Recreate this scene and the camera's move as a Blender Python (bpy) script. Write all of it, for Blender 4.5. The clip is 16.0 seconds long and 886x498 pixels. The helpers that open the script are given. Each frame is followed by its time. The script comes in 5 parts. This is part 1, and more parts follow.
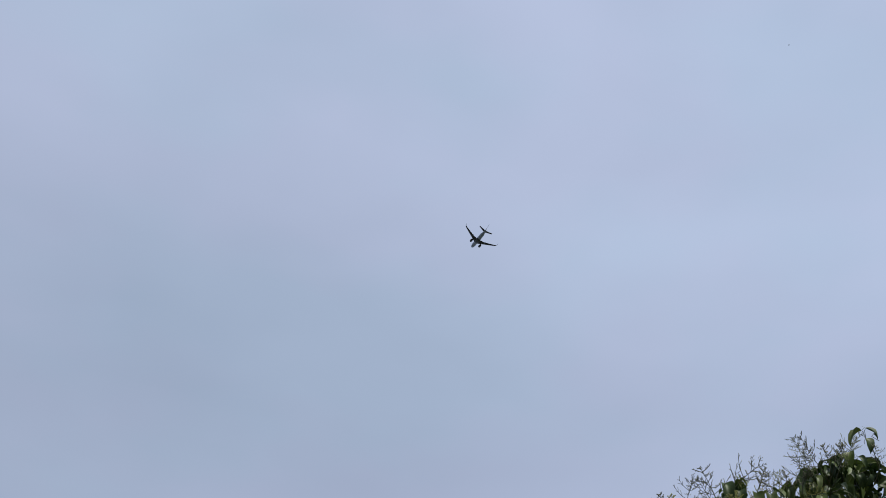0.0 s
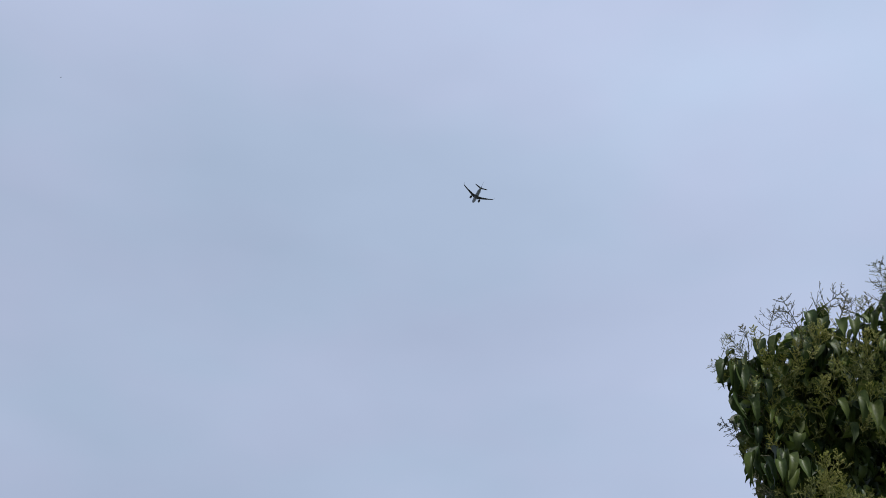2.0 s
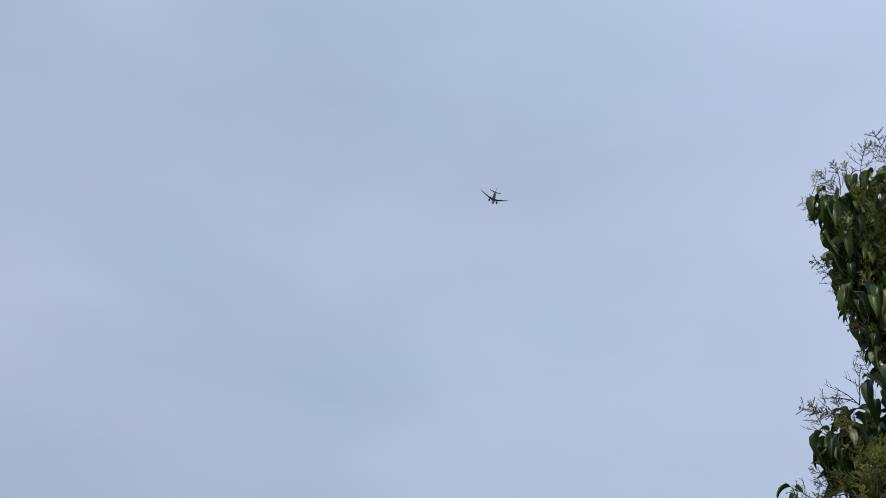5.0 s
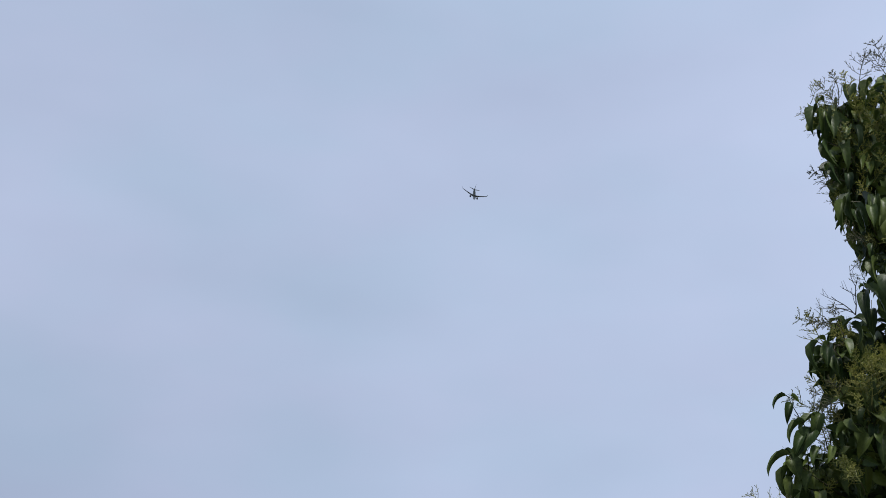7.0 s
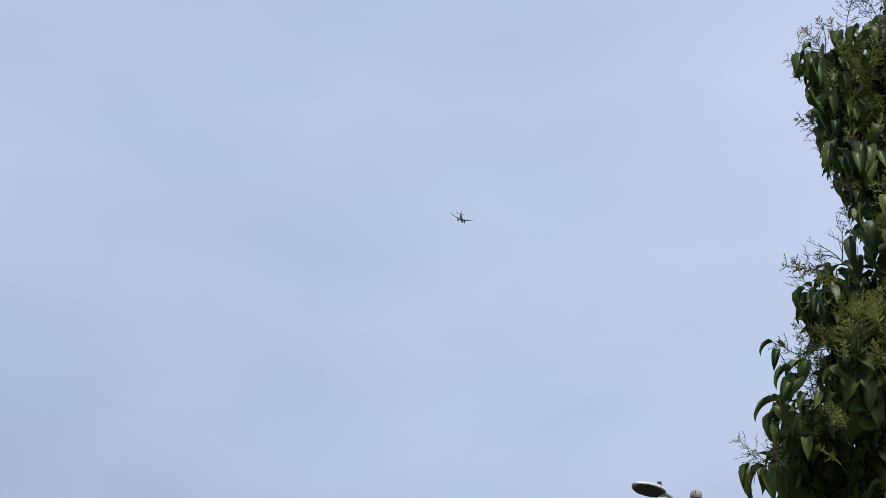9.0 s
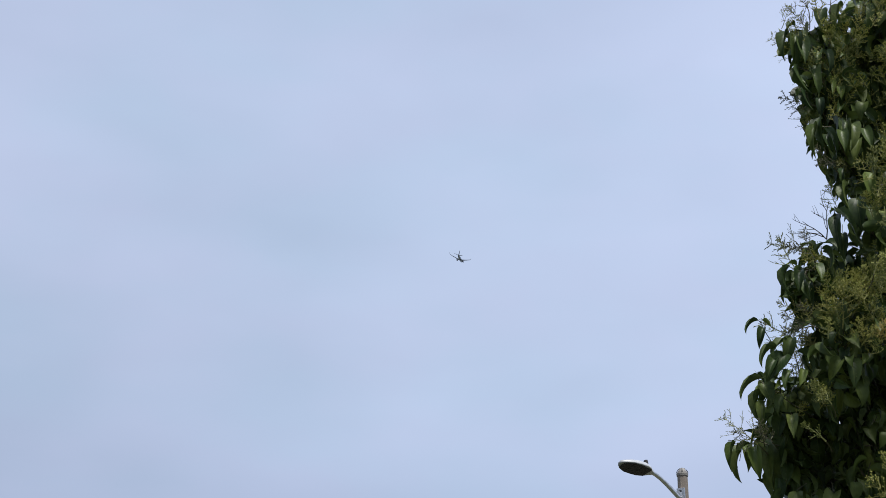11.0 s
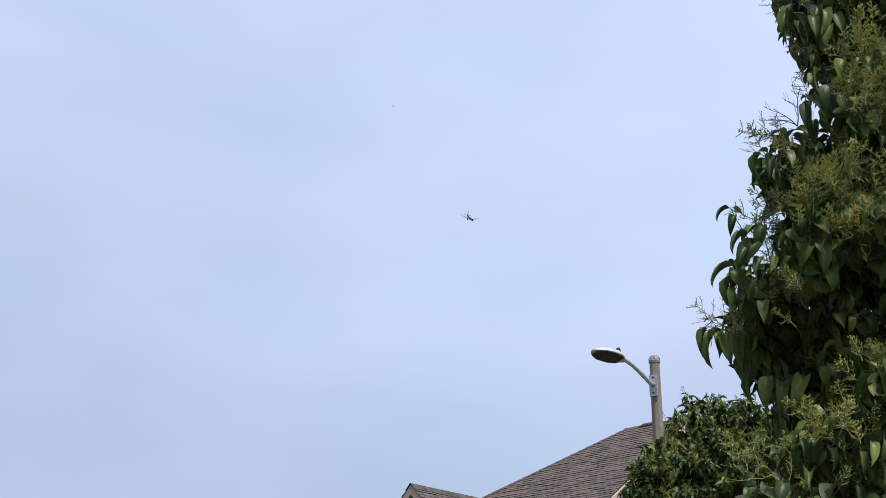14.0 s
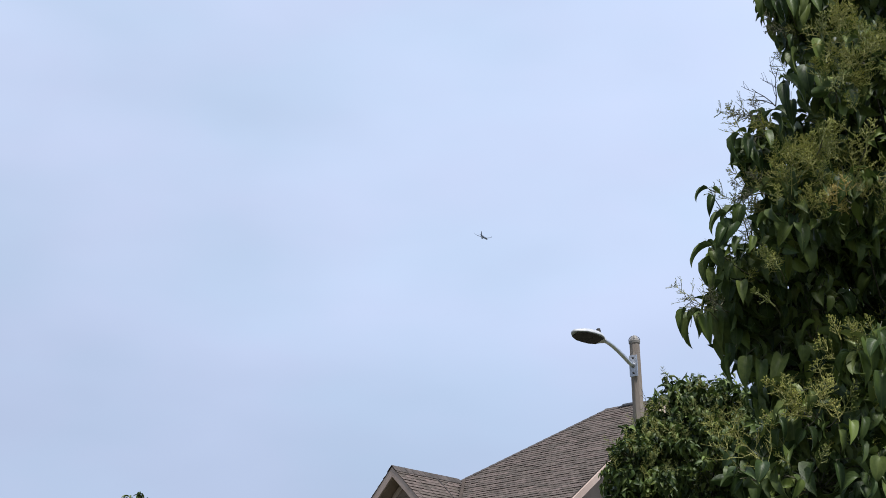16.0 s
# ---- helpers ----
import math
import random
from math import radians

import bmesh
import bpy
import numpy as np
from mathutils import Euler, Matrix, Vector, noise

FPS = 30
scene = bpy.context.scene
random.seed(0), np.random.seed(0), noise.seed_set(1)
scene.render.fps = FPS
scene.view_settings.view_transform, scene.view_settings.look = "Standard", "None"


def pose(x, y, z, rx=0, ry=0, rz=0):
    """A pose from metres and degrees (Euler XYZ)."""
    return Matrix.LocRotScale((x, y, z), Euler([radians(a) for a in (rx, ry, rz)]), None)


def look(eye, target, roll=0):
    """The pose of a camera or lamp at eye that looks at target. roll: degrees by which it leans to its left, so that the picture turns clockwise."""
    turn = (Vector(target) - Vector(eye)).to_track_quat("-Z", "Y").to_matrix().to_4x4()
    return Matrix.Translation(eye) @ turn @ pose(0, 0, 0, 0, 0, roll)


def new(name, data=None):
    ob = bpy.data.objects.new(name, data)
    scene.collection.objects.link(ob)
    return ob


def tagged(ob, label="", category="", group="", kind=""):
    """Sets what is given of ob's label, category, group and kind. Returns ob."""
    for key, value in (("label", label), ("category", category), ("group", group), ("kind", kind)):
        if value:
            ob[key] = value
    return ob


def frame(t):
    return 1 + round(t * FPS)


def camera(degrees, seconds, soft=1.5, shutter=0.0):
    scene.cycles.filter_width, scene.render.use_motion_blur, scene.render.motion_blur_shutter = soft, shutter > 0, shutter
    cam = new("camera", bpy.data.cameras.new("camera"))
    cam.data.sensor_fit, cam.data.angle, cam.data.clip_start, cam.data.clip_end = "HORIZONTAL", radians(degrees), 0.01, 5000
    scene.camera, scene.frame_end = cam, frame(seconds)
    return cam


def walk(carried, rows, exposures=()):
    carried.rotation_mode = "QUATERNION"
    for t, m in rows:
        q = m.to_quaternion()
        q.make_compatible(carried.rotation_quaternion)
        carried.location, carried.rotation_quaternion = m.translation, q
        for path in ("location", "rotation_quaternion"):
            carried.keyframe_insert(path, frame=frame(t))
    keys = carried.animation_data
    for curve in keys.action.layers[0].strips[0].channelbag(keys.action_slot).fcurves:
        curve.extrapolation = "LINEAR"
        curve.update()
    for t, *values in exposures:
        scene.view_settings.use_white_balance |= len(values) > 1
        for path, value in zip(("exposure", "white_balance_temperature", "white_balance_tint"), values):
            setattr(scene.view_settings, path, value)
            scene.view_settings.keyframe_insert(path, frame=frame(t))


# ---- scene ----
# ---------------------------------------------------------------- camera
EYE = (0.0, 0.0, 1.6)
CAMERA_ROWS = [
    (0.0, pose(*EYE, 132.751, -3.252, -6.241)), (0.5, pose(*EYE, 131.321, -2.821, -5.210)),
    (1.0, pose(*EYE, 129.772, -2.491, -4.033)), (1.5, pose(*EYE, 128.200, -2.453, -2.876)),
    (2.0, pose(*EYE, 126.585, -2.490, -1.908)), (2.5, pose(*EYE, 125.184, -2.362, -1.010)),
    (3.0, pose(*EYE, 124.071, -2.561, -0.502)), (3.5, pose(*EYE, 123.311, -2.539, 0.069)),
    (4.0, pose(*EYE, 122.532, -2.591, 0.796)), (4.5, pose(*EYE, 121.621, -2.551, 1.638)),
    (5.0, pose(*EYE, 120.550, -2.496, 2.116)), (7.5, pose(*EYE, 116.584, -2.065, 2.120)),
    (8.0, pose(*EYE, 116.146, -1.924, 2.038)), (8.5, pose(*EYE, 115.645, -1.769, 1.996)),
    (9.0, pose(*EYE, 115.170, -1.599, 1.927)), (11.5, pose(*EYE, 114.018, -0.912, 1.495)),
    (12.0, pose(*EYE, 113.351, -0.865, 1.314)), (12.5, pose(*EYE, 112.476, -0.739, 1.169)),
    (13.0, pose(*EYE, 111.609, -0.443, 1.035)), (13.5, pose(*EYE, 110.874, 0.002, 0.963)),
    (14.0, pose(*EYE, 110.205, 0.111, 0.873)), (14.5, pose(*EYE, 109.851, 0.258, 0.776)),
    (15.0, pose(*EYE, 109.757, 0.381, 0.606)), (15.5, pose(*EYE, 109.664, 0.511, 0.444)),
    (16.0, pose(*EYE, 109.502, 0.754, 0.267)),
]
EXPOSURES = [(0.0, -0.42), (1.5, -0.25), (5.0, -0.19), (9.0, -0.03), (11.5, 0.06), (12.5, 0.15), (16.0, 0.25)]
cam = camera(33.57, 16.0, soft=0.62)
walk(cam, CAMERA_ROWS, EXPOSURES)

# ---------------------------------------------------------------- world and sun
SUN_ELEVATION, SUN_AZIMUTH = 68.0, 145.0  # degrees; azimuth clockwise from +Y


def make_world():
    world = bpy.data.worlds.new("overcast_sky")
    world.use_nodes = True
    nt = world.node_tree
    nt.nodes.clear()
    N, L = nt.nodes.new, nt.links.new
    out = N("ShaderNodeOutputWorld")
    coord = N("ShaderNodeTexCoord")
    sky = N("ShaderNodeTexSky")
    sky.sky_type, sky.sun_disc = "NISHITA", False
    sky.sun_elevation, sky.sun_rotation = radians(SUN_ELEVATION), radians(SUN_AZIMUTH)
    clear = N("ShaderNodeBackground")
    clear.inputs["Strength"].default_value = 0.10
    L(sky.outputs["Color"], clear.inputs["Color"])
    # soft cloud sheet: two scales of noise on the direction of view
    squash = N("ShaderNodeMapping")
    squash.inputs["Scale"].default_value = (1.0, 1.0, 2.2)
    L(coord.outputs["Generated"], squash.inputs["Vector"])
    big = N("ShaderNodeTexNoise")
    big.inputs["Scale"].default_value, big.inputs["Detail"].default_value, big.inputs["Roughness"].default_value = 2.6, 4.0, 0.45
    L(squash.outputs["Vector"], big.inputs["Vector"])
    ramp = N("ShaderNodeValToRGB")
    ramp.color_ramp.elements[0].position, ramp.color_ramp.elements[0].color = 0.32, (0.435, 0.522, 0.695, 1)
    ramp.color_ramp.elements[1].position, ramp.color_ramp.elements[1].color = 0.68, (0.555, 0.648, 0.855, 1)
    L(big.outputs["Fac"], ramp.inputs["Fac"])
    # faint warm and cool patches
    hue = N("ShaderNodeTexNoise")
    hue.inputs["Scale"].default_value, hue.inputs["Detail"].default_value = 5.5, 3.0
    L(squash.outputs["Vector"], hue.inputs["Vector"])
    tint = N("ShaderNodeValToRGB")
    tint.color_ramp.elements[0].position, tint.color_ramp.elements[0].color = 0.38, (0.978, 1.005, 1.005, 1)
    tint.color_ramp.elements[1].position, tint.color_ramp.elements[1].color = 0.62, (1.018, 0.992, 1.005, 1)
    L(hue.outputs["Fac"], tint.inputs["Fac"])
    tinted = N("ShaderNodeMix")
    tinted.data_type, tinted.blend_type = "RGBA", "MULTIPLY"
    tinted.inputs["Factor"].default_value = 1.0
    L(ramp.outputs["Color"], tinted.inputs["A"])
    L(tint.outputs["Color"], tinted.inputs["B"])
    # the cloud thins towards the horizon and lets more blue through
    axes = N("ShaderNodeSeparateXYZ")
    L(coord.outputs["Generated"], axes.inputs[0])
    thin = N("ShaderNodeMapRange")
    thin.interpolation_type = "SMOOTHSTEP"
    for key, value in (("From Min", 0.16), ("From Max", 0.40), ("To Min", 1.0), ("To Max", 0.0)):
        thin.inputs[key].default_value = value
    L(axes.outputs["Z"], thin.inputs["Value"])
    bluer = N("ShaderNodeMix")
    bluer.data_type, bluer.blend_type = "RGBA", "MULTIPLY"
    bluer.inputs["B"].default_value = (0.975, 0.998, 1.02, 1)
    L(thin.outputs[0], bluer.inputs["Factor"])
    L(tinted.outputs["Result"], bluer.inputs["A"])
    # brighter towards the upper right, set apart from the sun lamp, dimmer near the horizon
    e, a = radians(55.0), radians(75.0)
    dot = N("ShaderNodeVectorMath")
    dot.operation = "DOT_PRODUCT"
    dot.inputs[1].default_value = (math.sin(a) * math.cos(e), math.cos(a) * math.cos(e), math.sin(e))
    L(coord.outputs["Generated"], dot.inputs[0])
    right_gain = N("ShaderNodeMapRange")
    for key, value in (("From Min", -0.2), ("From Max", 1.0), ("To Min", 0.80), ("To Max", 1.34)):
        right_gain.inputs[key].default_value = value
    L(dot.outputs["Value"], right_gain.inputs["Value"])
    low = N("ShaderNodeMapRange")
    for key, value in (("From Min", 0.13), ("From Max", 0.40), ("To Min", 0.87), ("To Max", 1.0)):
        low.inputs[key].default_value = value
    L(axes.outputs["Z"], low.inputs["Value"])
    # sky behind the viewpoint, out of view, dimmed to darken leaves from the front
    away = N("ShaderNodeMapRange")
    away.interpolation_type = "SMOOTHSTEP"
    for key, value in (("From Min", -1.0), ("From Max", 0.45), ("To Min", 0.50), ("To Max", 1.0)):
        away.inputs[key].default_value = value
    L(axes.outputs["Y"], away.inputs["Value"])
    both = N("ShaderNodeMath")
    both.operation = "MULTIPLY"
    L(low.outputs[0], both.inputs[0])
    L(away.outputs[0], both.inputs[1])
    power = N("ShaderNodeMath")
    power.operation = "MULTIPLY"
    L(right_gain.outputs[0], power.inputs[0])
    L(both.outputs[0], power.inputs[1])
    cloud = N("ShaderNodeBackground")
    L(power.outputs[0], cloud.inputs["Strength"])
    L(bluer.outputs["Result"], cloud.inputs["Color"])
    mix = N("ShaderNodeMixShader")
    mix.inputs["Fac"].default_value = 0.88
    L(clear.outputs[0], mix.inputs[1])
    L(cloud.outputs[0], mix.inputs[2])
    L(mix.outputs[0], out.inputs["Surface"])
    scene.world = world


def make_sun():
    data = bpy.data.lights.new("sun", "SUN")
    data.energy, data.angle, data.color = 4.8, radians(10), (1.0, 0.97, 0.93)
    e, a = radians(SUN_ELEVATION), radians(SUN_AZIMUTH)
    away = Vector((math.sin(a) * math.cos(e), math.cos(a) * math.cos(e), math.sin(e))) * 50
    ob = new("sun", data)
    ob.matrix_world = look(away, (0, 0, 0))


make_world()
make_sun()

# ---------------------------------------------------------------- materials


def material(name, colours, scale, rough=0.6, metal=0.0, bump=0.2, fine=40.0, vary=0.0, translucent=0.0, coat=0.0, use_island=False, stretch=(1, 1, 1), spec=0.5):
    """Two scales of noise between two colours, fine bump, and per-object or per-island variation of the value."""
    m = bpy.data.materials.new(name)
    m.use_nodes = True
    nt = m.node_tree
    N, L = nt.nodes.new, nt.links.new
    b = nt.nodes["Principled BSDF"]
    b.inputs["Roughness"].default_value, b.inputs["Metallic"].default_value = rough, metal
    b.inputs["Coat Weight"].default_value, b.inputs["Specular IOR Level"].default_value = coat, spec
    coord = N("ShaderNodeTexCoord")
    mp = N("ShaderNodeMapping")
    mp.inputs["Scale"].default_value = stretch
    L(coord.outputs["Object"], mp.inputs["Vector"])
    n1 = N("ShaderNodeTexNoise")
    n1.inputs["Scale"].default_value, n1.inputs["Detail"].default_value = scale, 5.0
    n2 = N("ShaderNodeTexNoise")
    n2.inputs["Scale"].default_value, n2.inputs["Detail"].default_value = fine, 3.0
    L(mp.outputs["Vector"], n1.inputs["Vector"])
    L(mp.outputs["Vector"], n2.inputs["Vector"])
    add = N("ShaderNodeMath")
    add.operation = "MULTIPLY_ADD"
    add.inputs[1].default_value, add.inputs[2].default_value = 0.35, -0.17
    L(n2.outputs["Fac"], add.inputs[0])
    fac = N("ShaderNodeMath")
    fac.operation = "ADD"
    L(n1.outputs["Fac"], fac.inputs[0])
    L(add.outputs[0], fac.inputs[1])
    ramp = N("ShaderNodeValToRGB")
    ramp.color_ramp.elements[0].position, ramp.color_ramp.elements[1].position = 0.3, 0.7
    ramp.color_ramp.elements[0].color = (*colours[0], 1)
    ramp.color_ramp.elements[1].color = (*colours[1], 1)
    L(fac.outputs[0], ramp.inputs["Fac"])
    colour = ramp.outputs["Color"]
    if vary:
        rnd = N("ShaderNodeNewGeometry").outputs["Random Per Island"] if use_island else N("ShaderNodeObjectInfo").outputs["Random"]
        hsv = N("ShaderNodeHueSaturation")
        rng = N("ShaderNodeMapRange")
        rng.inputs["To Min"].default_value, rng.inputs["To Max"].default_value = 1 - vary, 1 + vary
        L(rnd, rng.inputs["Value"])
        L(rng.outputs[0], hsv.inputs["Value"])
        hue = N("ShaderNodeMapRange")
        hue.inputs["To Min"].default_value, hue.inputs["To Max"].default_value = 0.5 + 0.045 * vary, 0.5 - 0.075 * vary
        L(rnd, hue.inputs["Value"])
        L(hue.outputs[0], hsv.inputs["Hue"])
        L(colour, hsv.inputs["Color"])
        colour = hsv.outputs["Color"]
    L(colour, b.inputs["Base Color"])
    if bump:
        bp = N("ShaderNodeBump")
        bp.inputs["Strength"].default_value, bp.inputs["Distance"].default_value = bump, 0.01
        L(n2.outputs["Fac"], bp.inputs["Height"])
        L(bp.outputs["Normal"], b.inputs["Normal"])
    if translucent:
        tr = N("ShaderNodeBsdfTranslucent")
        L(colour, tr.inputs["Color"])
        mx = N("ShaderNodeMixShader")
        mx.inputs["Fac"].default_value = translucent
        L(b.outputs[0], mx.inputs[1])
        L(tr.outputs[0], mx.inputs[2])
        L(mx.outputs[0], nt.nodes["Material Output"].inputs["Surface"])
    return m




def leaf_material(name, use_island):
    """Green leaf: blotches, a paler midrib and raised side veins along the leaf's own coordinates."""
    m = material(name, ((0.019, 0.043, 0.011), (0.094, 0.142, 0.035)), 6, spec=0.27, rough=0.50, bump=0.0, fine=60, vary=0.5, translucent=0.14, use_island=use_island)
    nt = m.node_tree
    N, L = nt.nodes.new, nt.links.new
    b = nt.nodes["Principled BSDF"]
    uv = N("ShaderNodeSeparateXYZ")
    L(N("ShaderNodeTexCoord").outputs["UV"], uv.inputs[0])

    def calc(op, a, c=None, d=None):
        n = N("ShaderNodeMath")
        n.operation = op
        for k, v in enumerate((a, c, d)):
            if v is None:
                continue
            if isinstance(v, (int, float)):
                n.inputs[k].default_value = v
            else:
                L(v, n.inputs[k])
        return n.outputs[0]

    off = calc("ABSOLUTE", calc("SUBTRACT", uv.outputs["Y"], 0.5))
    phase = calc("MULTIPLY", calc("MULTIPLY_ADD", off, -0.9, uv.outputs["X"]), 44.0)
    vein = calc("POWER", calc("MULTIPLY_ADD", calc("SINE", phase), 0.5, 0.5), 5.0)
    rib = calc("LESS_THAN", off, 0.022)
    height = calc("MULTIPLY_ADD", rib, 1.5, calc("MULTIPLY", vein, -0.8))
    bp = N("ShaderNodeBump")
    bp.inputs["Strength"].default_value, bp.inputs["Distance"].default_value = 0.10, 0.004
    L(height, bp.inputs["Height"])
    L(bp.outputs["Normal"], b.inputs["Normal"])
    old = b.inputs["Base Color"].links[0].from_socket
    # about one leaf in seven is young and yellow-green
    rnd = N("ShaderNodeNewGeometry").outputs["Random Per Island"] if use_island else N("ShaderNodeObjectInfo").outputs["Random"]
    young = N("ShaderNodeMix")
    young.data_type = "RGBA"
    young.inputs["B"].default_value = (0.150, 0.205, 0.045, 1)
    L(calc("MULTIPLY", calc("GREATER_THAN", calc("FRACT", calc("MULTIPLY", rnd, 17.3)), 0.86), 0.75), young.inputs["Factor"])
    L(old, young.inputs["A"])
    old = young.outputs["Result"]
    mix = N("ShaderNodeMix")
    mix.data_type = "RGBA"
    mix.inputs["B"].default_value = (0.16, 0.20, 0.06, 1)
    L(calc("MULTIPLY_ADD", rib, 0.28, calc("MULTIPLY", vein, 0.03)), mix.inputs["Factor"])
    L(old, mix.inputs["A"])
    L(mix.outputs["Result"], b.inputs["Base Color"])
    return m


LEAF = leaf_material("leaf_green", False)
LEAF_MASS = leaf_material("leaf_green_mass", True)
PANICLE = material("flower_spray_green", ((0.23, 0.265, 0.050), (0.42, 0.44, 0.105)), 8, rough=0.7, bump=0.1, fine=90, vary=0.30, translucent=0.18)
PANICLE_PALE = material("flower_bud_pale", ((0.20, 0.20, 0.11), (0.36, 0.35, 0.20)), 8, rough=0.75, bump=0.1, fine=90, vary=0.3)
SPRAY_STEM = material("flower_stalk_olive", ((0.155, 0.165, 0.042), (0.28, 0.285, 0.08)), 8, rough=0.75, bump=0.1, fine=90, vary=0.3)
PANICLE_DRY = material("flower_spray_dry", ((0.17, 0.165, 0.06), (0.30, 0.275, 0.11)), 8, rough=0.8, bump=0.1, fine=90, vary=0.3)
BARK = material("grey_bark", ((0.020, 0.018, 0.014), (0.055, 0.048, 0.038)), 9, rough=0.9, bump=0.8, fine=50, stretch=(1, 1, 0.3))
PANICLE_TAN = material("flower_spray_tan", ((0.46, 0.36, 0.10), (0.66, 0.54, 0.20)), 8, rough=0.75, bump=0.1, fine=90, vary=0.25, translucent=0.10)
TWIG = material("young_twig", ((0.05, 0.055, 0.03), (0.10, 0.09, 0.05)), 12, rough=0.75, bump=0.2, fine=80)
POLE = material("weathered_pole", ((0.165, 0.135, 0.115), (0.30, 0.258, 0.222)), 3.5, rough=0.85, bump=0.5, fine=70, stretch=(1, 1, 0.15))
CAP = material("pole_cap_grey", ((0.16, 0.15, 0.14), (0.30, 0.28, 0.26)), 8, rough=0.6, bump=0.2)
GALV = material("galvanised_steel", ((0.50, 0.51, 0.53), (0.70, 0.71, 0.73)), 14, rough=0.30, metal=0.9, bump=0.08, fine=120)
HOUSING = material("lamp_housing_grey", ((0.34, 0.35, 0.36), (0.47, 0.48, 0.49)), 7, rough=0.45, metal=0.2, bump=0.05)
LENS = material("lamp_lens_dark", ((0.026, 0.025, 0.025), (0.055, 0.052, 0.052)), 20, rough=0.55, bump=0.05, spec=0.12)
BOLT = material("bolt_dark", ((0.05, 0.05, 0.05), (0.12, 0.12, 0.12)), 30, rough=0.5, metal=0.8)
SHINGLE = material("asphalt_shingle", ((0.062, 0.049, 0.042), (0.122, 0.097, 0.083)), 5, rough=0.95, bump=0.7, fine=160, vary=0.26)
SHINGLE_MASS = material("asphalt_shingle_mass", ((0.062, 0.049, 0.042), (0.122, 0.097, 0.083)), 5, rough=0.95, bump=0.7, fine=160, vary=0.26, use_island=True)
UNDERLAY = material("roof_underlay", ((0.03, 0.026, 0.024), (0.06, 0.052, 0.05)), 5, rough=0.95)
CAPSHINGLE = material("ridge_cap_shingle", ((0.042, 0.035, 0.032), (0.085, 0.071, 0.065)), 6, rough=0.95, bump=0.6, fine=140, vary=0.15)
TRIM = material("beige_trim", ((0.43, 0.325, 0.278), (0.54, 0.42, 0.365)), 2.5, rough=0.6, bump=0.08, fine=50)
SIDING = material("tan_siding", ((0.24, 0.175, 0.145), (0.34, 0.26, 0.215)), 2.0, rough=0.7, bump=0.15, fine=40)
FLASHING = material("valley_flashing", ((0.062, 0.05, 0.044), (0.105, 0.084, 0.072)), 5, rough=0.95, bump=0.2, spec=0.1)
GROUND = material("dry_lawn", ((0.040, 0.050, 0.026), (0.085, 0.088, 0.055)), 0.7, rough=0.95, bump=0.6, fine=18)
PAINT_WHITE = material("aircraft_white", ((0.19, 0.235, 0.36), (0.27, 0.315, 0.44)), 0.25, rough=0.35, bump=0.0, fine=3, coat=0.4)
PAINT_GREY = material("aircraft_grey", ((0.018, 0.024, 0.042), (0.036, 0.044, 0.066)), 0.3, rough=0.4, bump=0.0, fine=3)
PAINT_TAIL = material("aircraft_tail_dark", ((0.03, 0.034, 0.055), (0.05, 0.056, 0.08)), 0.3, rough=0.35, bump=0.0, fine=3)
DARK_METAL = material("engine_dark", ((0.03, 0.03, 0.035), (0.08, 0.08, 0.085)), 1.0, rough=0.5, metal=0.6, bump=0.0)
CABIN_GLASS = material("cabin_glass", ((0.015, 0.018, 0.022), (0.03, 0.033, 0.04)), 2.0, rough=0.1, bump=0.0)
INSECT = material("insect_dark", ((0.022, 0.023, 0.026), (0.055, 0.056, 0.062)), 200, rough=0.6, bump=0.0, fine=900)
WING = material("insect_wing", ((0.20, 0.19, 0.18), (0.34, 0.32, 0.30)), 200, rough=0.3, bump=0.0, fine=900)
WING.node_tree.nodes["Principled BSDF"].inputs["Alpha"].default_value = 0.30

# ---------------------------------------------------------------- mesh helpers


def mesh_of(name, verts, faces, mat, smooth=False, uv=None):
    me = bpy.data.meshes.new(name)
    me.from_pydata([tuple(v) for v in verts], [], [tuple(f) for f in faces])
    me.materials.append(mat)
    if smooth:
        me.polygons.foreach_set("use_smooth", [True] * len(me.polygons))
    if uv is not None:
        layer = me.uv_layers.new(name="UVMap")
        idx = np.empty(len(me.loops), dtype=np.int32)
        me.loops.foreach_get("vertex_index", idx)
        layer.data.foreach_set("uv", np.asarray(uv, dtype=np.float32)[idx].ravel())
    me.update()
    return me


def part_of(name, me, parent, label="", m=None, kind=""):
    ob = new(name, me)
    ob.parent = parent
    if m is not None:
        ob.matrix_basis = m
    return tagged(ob, label=label, kind=kind)


def part(name, bm, mat, parent, label="", m=None, smooth=False):
    me = bpy.data.meshes.new(name)
    bmesh.ops.recalc_face_normals(bm, faces=bm.faces)
    if smooth:
        for f in bm.faces:
            f.smooth = True
    bm.to_mesh(me)
    bm.free()
    me.materials.append(mat)
    return part_of(name, me, parent, label, m)


def box(lo, hi, bevel=0.0):
    bm = bmesh.new()
    c = [(a + b) / 2 for a, b in zip(lo, hi)]
    s = [abs(b - a) for a, b in zip(lo, hi)]
    bmesh.ops.create_cube(bm, size=1, matrix=Matrix.Translation(c) @ Matrix.Diagonal((*s, 1)))
    if bevel:
        bmesh.ops.bevel(bm, geom=bm.edges[:], offset=bevel, segments=2, affect="EDGES", profile=0.7)
    return bm


